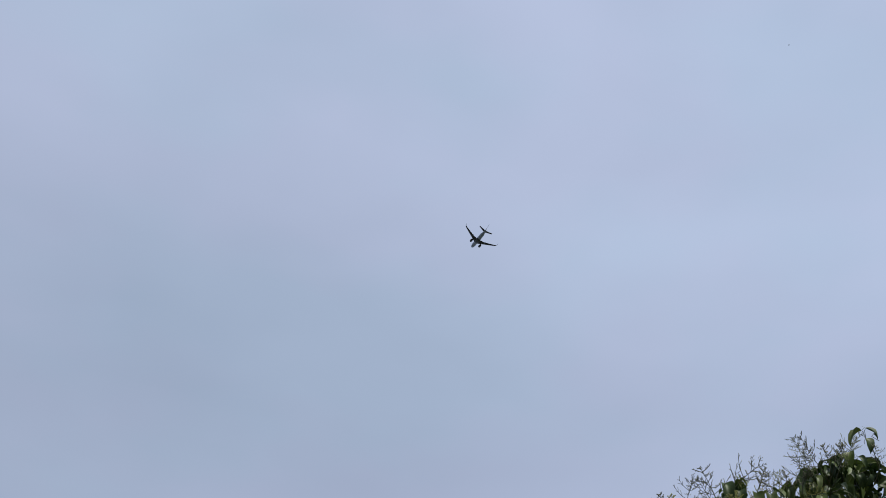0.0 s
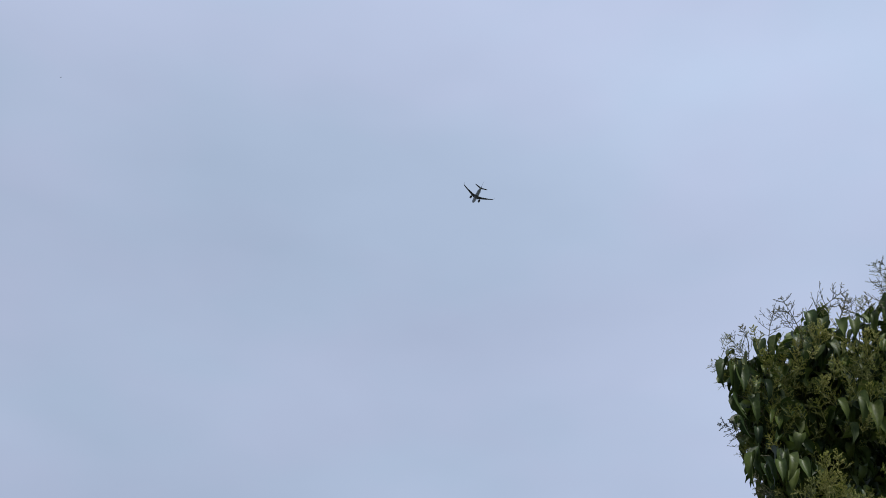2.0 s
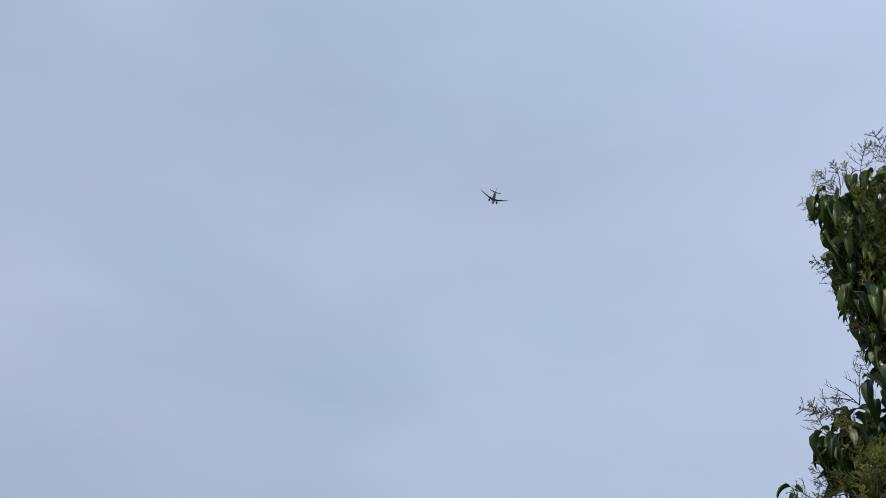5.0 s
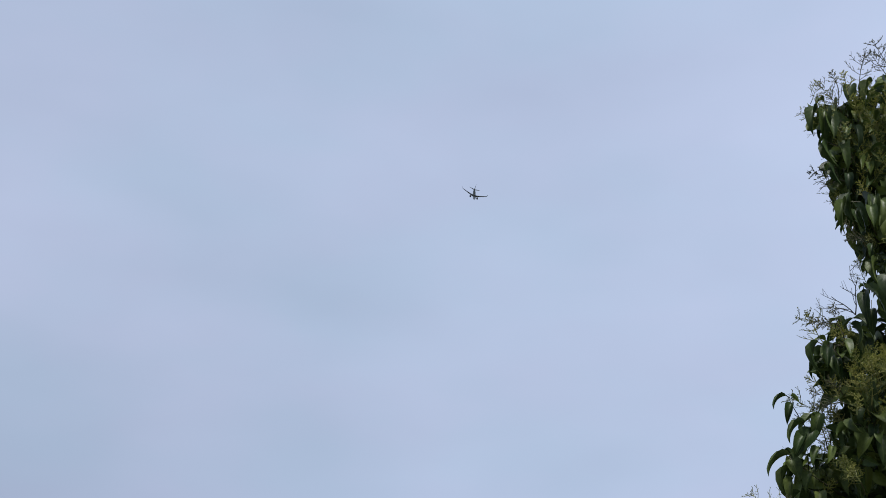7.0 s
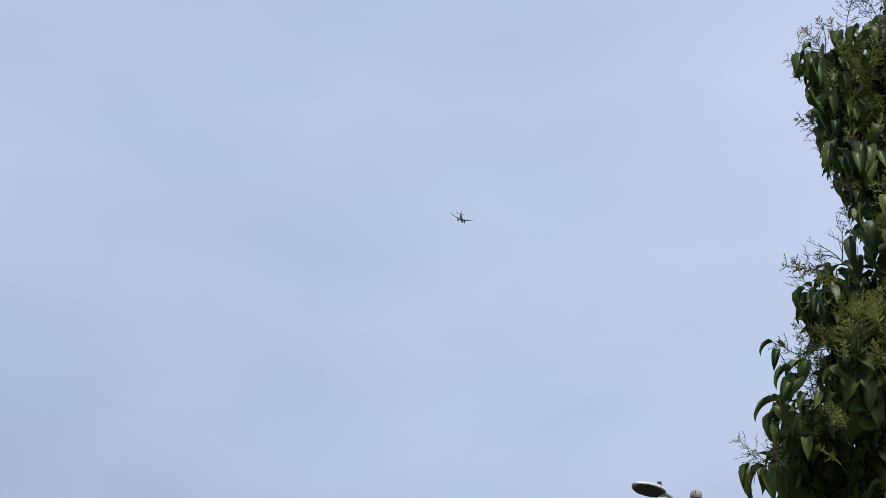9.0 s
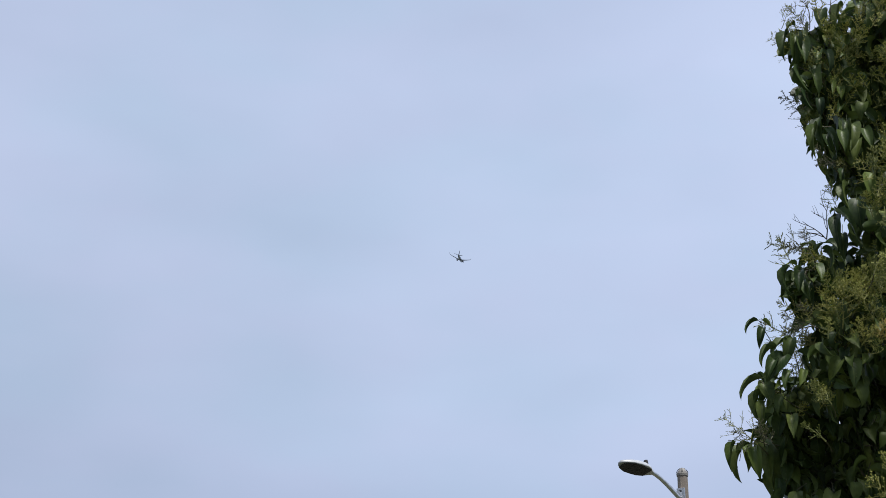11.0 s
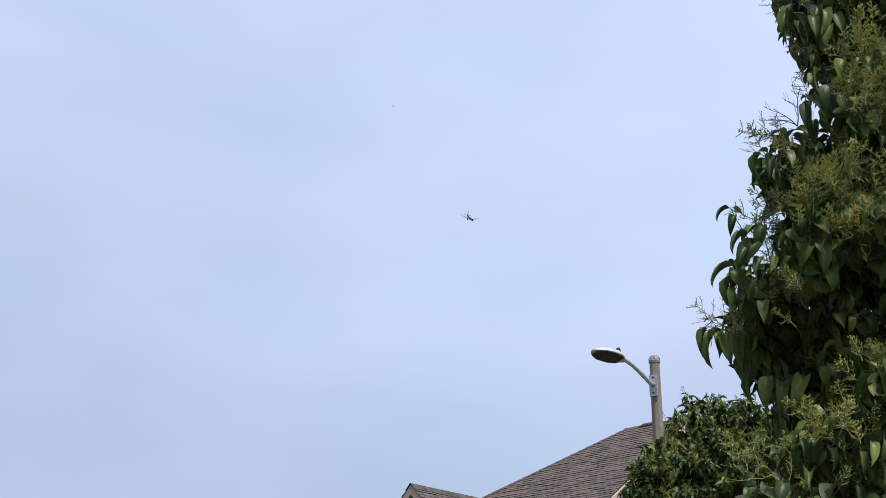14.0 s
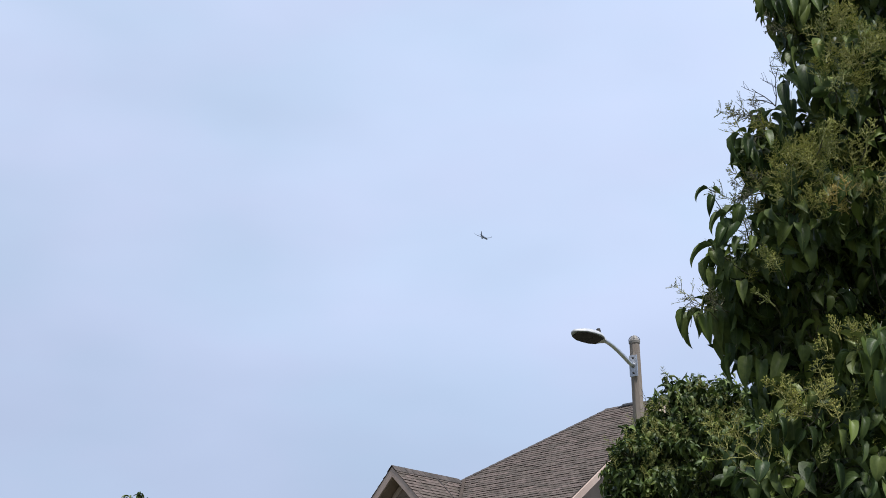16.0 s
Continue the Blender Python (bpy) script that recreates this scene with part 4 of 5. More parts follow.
LEAVES_HOOK = (5.08, (
    (1.12, 3.84, 0.004, -0.113, 0.32, 180), (1.16, 3.82, -0.015, -0.099, 0.5, 222), (1.17, 3.78, 0.020, -0.088, 0.4, 260), (1.19, 3.77, 0.009, -0.096, 0.4, 250),
    (1.27, 3.68, 0.020, -0.196, 0.28, 270), (1.47, 3.67, -0.024, -0.074, 0.8, 270), (1.50, 3.67, 0.014, -0.068, 0.8, 280), (1.54, 3.53, 0.026, -0.089, 0.5, 270),
    (1.52, 3.41, -0.007, -0.105, 0.45, 270), (1.21, 3.85, 0.018, -0.084, 0.6, 270), (1.29, 3.40, 0.008, -0.072, 0.6, 270), (1.20, 3.52, -0.024, -0.089, 0.5, 250),
))
LEAVES_SHOOT = (5.05, (
    (0.98, 3.61, -0.044, -0.055, 0.35, 175), (1.00, 3.61, 0.032, -0.023, 0.6, 60), (1.00, 3.58, -0.018, -0.078, 0.5, 240), (1.04, 3.51, -0.054, -0.085, 0.3, 175),
    (1.08, 3.53, -0.055, -0.066, 0.7, 240), (1.07, 3.48, -0.062, -0.102, 0.7, 262), (1.09, 3.54, 0.037, -0.034, 0.45, 45), (1.10, 3.54, -0.022, -0.095, 0.65, 270),
    (1.12, 3.49, 0.045, -0.084, 0.4, 35), (1.04, 3.46, -0.044, -0.094, 0.5, 222), (1.09, 3.41, -0.031, -0.078, 0.5, 230), (1.13, 3.42, -0.022, -0.070, 0.5, 260),
))
LEAVES_SPUR = (5.12, (
    (0.99, 3.41, -0.075, -0.083, 0.26, 165), (0.98, 3.43, 0.028, -0.045, 0.5, 50), (1.00, 3.39, 0.023, -0.082, 0.75, 255), (0.99, 3.36, 0.001, -0.123, 0.25, 190),
    (1.00, 3.32, -0.004, -0.107, 0.4, 220), (1.02, 3.27, -0.029, -0.084, 0.4, 230), (1.07, 3.34, -0.027, -0.076, 0.6, 250), (1.09, 3.27, -0.004, -0.097, 0.5, 260),
))
LEAVES_FOOT_INNER = (5.24, (
    (0.93, 3.19, 0.009, -0.105, 0.6, 235), (0.98, 3.18, 0.004, -0.122, 0.65, 255), (1.02, 3.18, 0.020, -0.178, 0.5, 260), (1.04, 3.11, 0.006, -0.134, 0.5, 240),
    (1.06, 3.35, -0.020, -0.089, 0.6, 240), (1.08, 3.31, -0.020, -0.099, 0.6, 255), (1.08, 3.22, -0.017, -0.109, 0.6, 250), (0.92, 3.19, -0.014, -0.087, 0.55, 220),
))
LEAVES_FOOT = (5.18, (
    (0.89, 3.18, -0.018, -0.108, 0.42, 222), (0.94, 3.18, -0.042, -0.060, 0.4, 222), (0.91, 3.15, 0.003, -0.108, 0.35, 210), (0.96, 3.16, 0.008, -0.119, 0.55, 250),
    (1.00, 3.19, 0.014, -0.168, 0.42, 250), (1.04, 3.05, -0.007, -0.094, 0.5, 240), (1.05, 3.01, 0.003, -0.114, 0.4, 220), (1.10, 3.00, -0.015, -0.129, 0.5, 250),
    (1.15, 2.98, -0.021, -0.126, 0.5, 270), (1.02, 3.14, -0.019, -0.064, 0.5, 250), (1.31, 3.04, -0.004, -0.068, 0.8, 270), (1.23, 3.00, -0.060, -0.147, 0.35, 260),
))
LEAVES_LOW = (4.7, (
    (1.20, 2.75, -0.019, -0.066, 0.7, 270), (1.40, 2.93, 0.012, -0.130, 0.5, 270), (1.37, 2.88, 0.005, -0.125, 0.45, 280), (1.44, 2.81, -0.023, -0.142, 0.5, 270),
    (1.09, 2.66, 0.004, -0.078, 0.4, 270), (1.18, 2.63, 0.004, -0.074, 0.5, 270), (1.28, 2.62, -0.000, -0.074, 0.5, 270), (1.36, 2.66, -0.026, -0.085, 0.5, 260), (1.34, 2.58, -0.012, -0.080, 0.5, 280),
    (1.45, 2.95, -0.002, -0.116, 0.5, 270), (1.40, 2.53, -0.021, -0.088, 0.7, 270), (1.26, 2.51, 0.005, -0.091, 0.4, 280), (1.14, 2.46, -0.033, -0.058, 0.5, 270),
    (1.02, 2.52, -0.025, -0.076, 0.7, 270), (1.32, 2.65, -0.018, -0.084, 0.5, 270),
))
# flower sprays along the crown's edge: depth, then foot and reach
SPRAYS_TOP = (5.28, "edge", (
    (1.58, 5.14, -0.049, 0.229), (1.55, 5.17, -0.074, 0.099), (1.63, 5.23, 0.125, 0.180), (1.83, 5.21, -0.022, 0.166), (1.89, 5.27, -0.004, 0.087),
    (1.43, 5.11, 0.013, 0.178), (1.34, 5.11, -0.018, 0.078), (1.34, 5.00, -0.086, 0.144), (1.30, 4.99, -0.102, -0.015), (1.96, 5.27, -0.005, 0.225),
    (1.33, 4.65, -0.134, 0.056), (1.41, 4.39, -0.098, -0.001), (1.76, 5.27, 0.036, 0.093), (1.38, 5.07, -0.016, 0.101),
))
SPRAYS_EDGE = (5.05, "edge", (
    (1.21, 3.86, -0.060, 0.092), (1.19, 3.90, -0.097, 0.011), (1.17, 3.60, -0.105, 0.015), (1.18, 3.59, -0.102, -0.021), (1.18, 3.64, -0.067, 0.024),
    (1.18, 3.51, -0.037, 0.027), (1.32, 4.25, -0.081, 0.067), (1.32, 4.24, -0.058, -0.023), (0.95, 3.14, -0.123, 0.109), (0.96, 3.15, -0.103, 0.012),
    (0.97, 3.16, -0.020, 0.054), (1.00, 3.15, -0.074, 0.037), (1.06, 3.31, -0.034, 0.040),
))
SPRAYS_WIRY = (4.75, "wiry", (
    (1.21, 2.69, -0.114, 0.078), (1.19, 2.68, -0.084, 0.001), (1.23, 2.69, 0.059, 0.124), (1.29, 2.67, 0.085, 0.094), (1.33, 2.94, -0.029, 0.090),
    (1.38, 2.92, -0.021, 0.069), (1.40, 2.86, -0.048, 0.079), (1.44, 2.96, -0.022, 0.060), (1.12, 2.52, -0.052, 0.038), (1.21, 2.51, 0.034, 0.065),
    (1.15, 3.19, -0.060, 0.083), (1.12, 3.06, -0.070, 0.071), (1.14, 2.75, -0.078, 0.069), (1.34, 3.67, 0.029, 0.087), (1.49, 3.64, 0.031, 0.097),
))
LEAVES_CREST = (5.4, (
    (2.06, 5.47, -0.050, -0.142, 0.4, 185), (2.02, 5.26, -0.058, -0.076, 0.3, 180), (2.00, 5.19, -0.001, -0.082, 0.6, 250), (2.03, 5.19, -0.013, -0.169, 0.5, 265),
    (2.09, 5.25, 0.039, -0.097, 0.5, 290), (2.09, 5.35, -0.007, -0.126, 0.5, 270), (2.16, 5.34, -0.028, -0.104, 0.5, 250), (2.07, 5.45, 0.000, -0.092, 0.6, 270),
    (2.32, 5.74, -0.044, -0.089, 0.4, 180), (2.35, 5.76, 0.034, -0.063, 0.4, 10), (2.38, 5.73, 0.018, -0.027, 0.6, 300), (2.34, 5.70, 0.013, -0.081, 0.8, 265),
    (2.25, 5.61, 0.007, -0.087, 0.7, 260), (2.29, 5.59, 0.031, -0.065, 0.6, 280), (2.06, 5.47, -0.039, -0.138, 0.4, 190),
))
SPRAYS_CREST = (5.4, "edge", (
    (2.12, 5.48, -0.135, 0.157), (2.15, 5.51, -0.019, 0.123), (2.17, 5.53, 0.028, 0.136), (2.10, 5.46, -0.104, 0.002), (2.19, 5.51, 0.041, 0.115),
    (2.38, 5.54, 0.019, 0.112), (2.06, 5.24, -0.054, 0.070),
))
CREST_TWIGS = [((2.47, 5.60, 5.65), (2.39, 5.45, 5.67), (2.33, 5.40, 5.74))]
EDGE_TWIGS = [
    ((1.28, 5.30, 3.37), (1.16, 5.05, 3.39), (1.06, 5.05, 3.46), (1.0, 5.05, 3.58), (0.99, 5.05, 3.61)),
    ((1.18, 5.30, 3.45), (1.11, 5.05, 3.46), (1.09, 5.05, 3.54)),
    ((1.18, 5.30, 3.47), (1.13, 5.05, 3.45), (1.12, 5.05, 3.49)),
    ((1.25, 5.37, 3.33), (1.09, 5.12, 3.32), (1.0, 5.12, 3.39), (0.98, 5.12, 3.41)),
    ((1.16, 5.50, 3.30), (1.07, 5.24, 3.19), (1.0, 5.18, 3.19), (0.94, 5.18, 3.18), (0.89, 5.18, 3.18)),
    ((1.32, 5.33, 3.76), (1.2, 5.08, 3.78), (1.17, 5.08, 3.82), (1.12, 5.08, 3.84)),
    ((1.50, 5.47, 4.80), (1.36, 5.22, 4.87), (1.28, 5.22, 4.94), (1.23, 5.22, 4.96)),
    ((1.49, 5.47, 4.64), (1.35, 5.22, 4.75), (1.26, 5.22, 4.8)),
    ((1.49, 5.47, 4.49), (1.37, 5.22, 4.52), (1.31, 5.22, 4.52))]

# crown masses: place, radius and how richly they bloom
UPPER = [
    (1.39, 5.40, 5.00, 0.12, 1.6), (1.66, 5.50, 5.23, 0.15, 1.6), (1.92, 5.60, 5.38, 0.11, 1.6), (2.30, 5.80, 5.72, 0.16, 1.2), (1.46, 5.40, 4.77, 0.14, 1.3),
    (1.76, 5.60, 4.99, 0.22, 1.5), (2.10, 5.80, 5.20, 0.22, 1.0), (1.31, 5.35, 4.81, 0.07, 0.0), (2.50, 6.00, 5.53, 0.22, 1.0), (2.46, 5.85, 5.76, 0.13, 0.6),
    (1.34, 5.35, 4.83, 0.07, 0.4), (1.47, 5.50, 4.78, 0.12, 1.2), (1.39, 5.45, 4.60, 0.07, 0.8), (1.32, 5.40, 5.10, 0.07, 1.8), (1.54, 5.60, 4.45, 0.07, 0.2),
    (1.66, 5.70, 4.73, 0.17, 0.6), (2.20, 6.20, 5.00, 0.34, 0.5), (1.95, 6.20, 4.75, 0.28, 0.2)]
UPPER = [(x + 0.03, y, z - 0.03, r, b * 0.35) for x, y, z, r, b in UPPER]
BODY = [
    (1.06, 5.25, 3.40, 0.065, 0.0), (1.20, 5.40, 3.29, 0.14, 0.8),
    (1.16, 5.50, 3.08, 0.07, 0.0), (1.46, 5.92, 3.33, 0.20, 0.0), (1.50, 5.70, 3.62, 0.21, 0.8), (1.21, 5.30, 3.88, 0.07, 1.2), (1.33, 5.25, 3.67, 0.15, 0.9),
    (1.30, 5.40, 4.03, 0.07, 0.5), (1.52, 5.50, 4.21, 0.11, 0.6), (1.46, 5.40, 4.58, 0.12, 0.7), (1.67, 5.25, 4.21, 0.18, 1.0), (1.84, 5.80, 4.14, 0.23, 0.7),
    (1.80, 5.80, 3.68, 0.22, 0.8), (1.51, 5.10, 3.56, 0.16, 0.8), (1.70, 6.10, 3.32, 0.22, 0.1),
    (1.34, 5.50, 3.70, 0.12, 0.5), (1.30, 5.45, 3.50, 0.12, 0.5),
    (1.27, 5.05, 3.48, 0.09, 0.3), (1.26, 5.10, 3.36, 0.08, 0.2), (1.40, 4.70, 2.88, 0.08, 0.0), (1.47, 5.05, 4.02, 0.08, 0.2), (1.43, 5.40, 3.25, 0.12, 0.0), (1.50, 5.40, 3.12, 0.12, 0.0), (1.38, 5.35, 3.10, 0.09, 0.0)]
INNER = [(2.14, 5.60, 5.33, 0.13, 0), (2.03, 5.55, 5.20, 0.11, 0), (2.19, 5.60, 5.47, 0.12, 0), (1.26, 5.30, 3.93, 0.08, 0.3), (1.28, 5.30, 3.79, 0.08, 0.3), (1.23, 5.30, 3.82, 0.05, 0), (1.59, 5.60, 5.18, 0.14, 0), (1.74, 5.70, 5.30, 0.16, 0), (1.03, 5.35, 3.19, 0.07, 0), (1.09, 5.40, 3.22, 0.09, 0), (1.12, 5.35, 3.41, 0.07, 0), (1.10, 5.35, 3.30, 0.07, 0), (1.60, 5.75, 4.98, 0.20, 0), (1.80, 5.85, 5.12, 0.20, 0), (1.72, 5.85, 4.82, 0.22, 0), (1.76, 5.80, 4.58, 0.18, 0), (1.85, 5.95, 4.62, 0.24, 0), (1.13, 5.40, 3.14, 0.08, 0), (1.18, 5.50, 3.22, 0.09, 0), (1.24, 5.60, 3.38, 0.12, 0.3), (1.36, 5.75, 3.20, 0.16, 0), (1.45, 5.90, 3.10, 0.18, 0), (1.32, 5.60, 3.04, 0.13, 0), (1.42, 5.80, 2.95, 0.17, 0), (1.58, 6.00, 2.98, 0.2, 0), (1.62, 5.95, 3.75, 0.22, 0.2), (1.72, 6.00, 4.20, 0.22, 0.2), (1.50, 5.80, 3.50, 0.18, 0.2)]
BODY = [(x + 0.024, y, z, r, b) for x, y, z, r, b in BODY]
LOWER = [
    (1.22, 5.00, 2.72, 0.11, 0.25), (1.37, 4.90, 2.67, 0.14, 0.3), (1.44, 4.80, 2.85, 0.09, 0.3), (1.11, 5.10, 2.53, 0.11, 0.4), (1.25, 4.90, 2.47, 0.16, 0.4),
    (1.41, 4.80, 2.44, 0.12, 0.6), (1.09, 5.20, 2.68, 0.07, 0.4), (1.45, 5.40, 2.55, 0.26, 0.4), (1.75, 5.50, 2.70, 0.30, 0.5), (1.35, 5.20, 2.15, 0.25, 0.3),
    (1.95, 6.35, 3.00, 0.28, 0.1), (2.00, 6.40, 3.40, 0.28, 0.1), (2.05, 6.40, 3.85, 0.30, 0.1), (2.10, 6.40, 4.30, 0.30, 0.1), (1.70, 6.00, 2.75, 0.22, 0.1)]
rng_fill = random.Random(21)
NEAR_FILL = [(2.75 + rng_fill.uniform(-0.25, 0.6), 6.4 + rng_fill.uniform(-0.6, 0.9), 2.2 + 0.24 * i, 0.46, 0.12) for i in range(13)]

# unseen masses away from the house, added towards the sun to shade the crown
OUTER_SHADE = [(2.25, 5.05, 3.90, 0.30, 0.1), (2.38, 5.25, 4.15, 0.30, 0.1), (2.22, 5.00, 3.50, 0.28, 0.1), (2.50, 5.20, 3.75, 0.32, 0.1), (2.40, 5.00, 3.20, 0.30, 0.1), (2.65, 5.3, 3.4, 0.32, 0.1)]


def bearing(rows):
    """Crown masses from bearing and rise per metre of distance, the distance and the radius."""
    return [(x * d, d, EYE[2] + z * d, r, b) for x, z, d, r, b in rows]


SECOND = bearing([
    (0.160, 0.218, 17.0, 0.40, 1), (0.188, 0.226, 17.2, 0.40, 1), (0.220, 0.216, 17.0, 0.5, 1), (0.152, 0.195, 16.8, 0.42, 0.4), (0.175, 0.185, 16.5, 0.55, 1.3), (0.215, 0.185, 16.6, 0.6, 1),
    (0.130, 0.166, 16.6, 0.42, 0), (0.150, 0.150, 16.3, 0.6, 1), (0.195, 0.140, 16.3, 0.7, 1), (0.107, 0.130, 16.6, 0.5, 0), (0.240, 0.150, 16.8, 0.7, 1), (0.13, 0.10, 16.5, 0.7, 0.5),
    (0.19, 0.09, 16.4, 0.8, 0.3), (0.20, 0.17, 17.8, 0.8, 0), (0.15, 0.14, 17.8, 0.8, 0), (0.24, 0.10, 17.4, 0.8, 0),
    (0.138, 0.199, 16.7, 0.30, 1)])
SECOND += [(1.92, 16.30, 4.42, 0.24, 0.3), (2.08, 16.30, 4.69, 0.24, 0.3), (2.24, 16.6, 4.78, 0.30, 0), (2.38, 16.8, 4.92, 0.34, 0), (2.14, 16.5, 4.38, 0.34, 0), (2.3, 16.7, 4.60, 0.4, 0), (2.53, 17.4, 5.25, 0.32, 0.5), (2.50, 17.3, 5.05, 0.35, 0.3), (3.17, 17.2, 5.34, 0.30, 0.6), (2.95, 17.2, 5.36, 0.28, 0.6), (3.39, 17.2, 5.38, 0.28, 0.6)]
SECOND += bearing([(0.180, 0.205, 17.1, 0.45, 1), (0.205, 0.205, 17.2, 0.45, 0.5), (0.170, 0.218, 17.3, 0.35, 0.6)])
THIRD = bearing([(-0.214, 0.160, 17.5, 0.26, 0), (-0.225, 0.130, 17.5, 0.45, 0.5), (-0.200, 0.122, 17.3, 0.42, 0.5), (-0.235, 0.095, 17.4, 0.6, 0.3), (-0.195, 0.09, 17.5, 0.6, 0.3), (-0.215, 0.06, 17.2, 0.7, 0)])

NEAR = [(*c, 1.0) for c in UPPER + BODY + INNER + LOWER] + [(*c, 0.15) for c in NEAR_FILL] + [(*c, 0.33) for c in OUTER_SHADE]
make_tree("tall leafy tree with drooping pointed oval leaves and flower sprays", (2.35, 6.2, 0), (2.3, 6.1, 4.9), NEAR, 0.115, True, 5, 11.0, 0.17, 0.8,
          lambda p: p.x < 1.30 and p.y < 5.7, bare=(((1.3, 5.2, 4.01), (-0.05, -0.1, 1.0), 1.0), ((1.3, 5.2, 4.01), (-0.75, -0.1, 0.65), 0.8), ((1.29, 5.2, 4.02), (-0.95, 0.2, 0.4), 0.7)), flowering=FLOWERING_FACE + FLOWERING_TOP + FLOWERING_UPPER + FLOWERING_MIDDLE + FLOWERING_LOWER,
          leaf_sets=(LEAVES_TOP, LEAVES_UPPER, LEAVES_WAIST, LEAVES_HOOK, LEAVES_SHOOT, LEAVES_SPUR, LEAVES_FOOT, LEAVES_FOOT_INNER, LEAVES_LOW, LEAVES_CREST), spray_sets=(SPRAYS_TOP, SPRAYS_CREST, SPRAYS_EDGE, SPRAYS_WIRY), twigs=EDGE_TWIGS + CREST_TWIGS)
make_tree("rounded dense green tree with small pointed leaves", (3.0, 16.9, 0), (3.0, 16.9, 4.2), [(x, y, z + 0.16, r, b, 1.0 if z > 4.1 else 0.32) for x, y, z, r, b in SECOND], 0.135, False, 6, 5.6, 0.19, 0.50,
          lambda p: p.z > 4.9, trunk_r=0.12, droop=0.35, shoots=UPRIGHT, bare=(((2.51, 16.6, 5.52), (0.05, 0, 1.0), 1.5), ((2.32, 16.6, 5.56), (-0.1, 0, 1.0), 1.0), ((3.12, 16.9, 5.76), (0.3, 0, 1.0), 1.2), ((3.41, 16.9, 5.75), (-0.3, 0, 1.0), 1.2)), flowering=FLOWERING_SECOND)
make_tree("small green garden tree with a leafy top", (-3.75, 17.4, 0), (-3.75, 17.4, 3.6), [(x, y, z + 0.09, r, b, 0.8) for x, y, z, r, b in THIRD], 0.10, False, 7, 4.0, 0.18, 0.10,
          lambda p: p.z > 4.0, trunk_r=0.10)
make_street_lamp()

# ---------------------------------------------------------------- airliner


def wing_mesh(sections):
    """A lifting surface through sections (leading x, span y, height z, chord, thickness, lean): lean 1 stands it upright."""
    prof = ((0.0, 0.0), (0.06, 0.42), (0.25, 0.60), (0.55, 0.42), (1.0, 0.02), (0.55, -0.28), (0.25, -0.40), (0.06, -0.32))
    rings = []
    for x, y, z, chord, thick, lean in sections:
        rings.append([(x - u * chord, y + (-h * thick * lean), z + h * thick * (1 - lean)) for u, h in prof])
    return loft(rings)


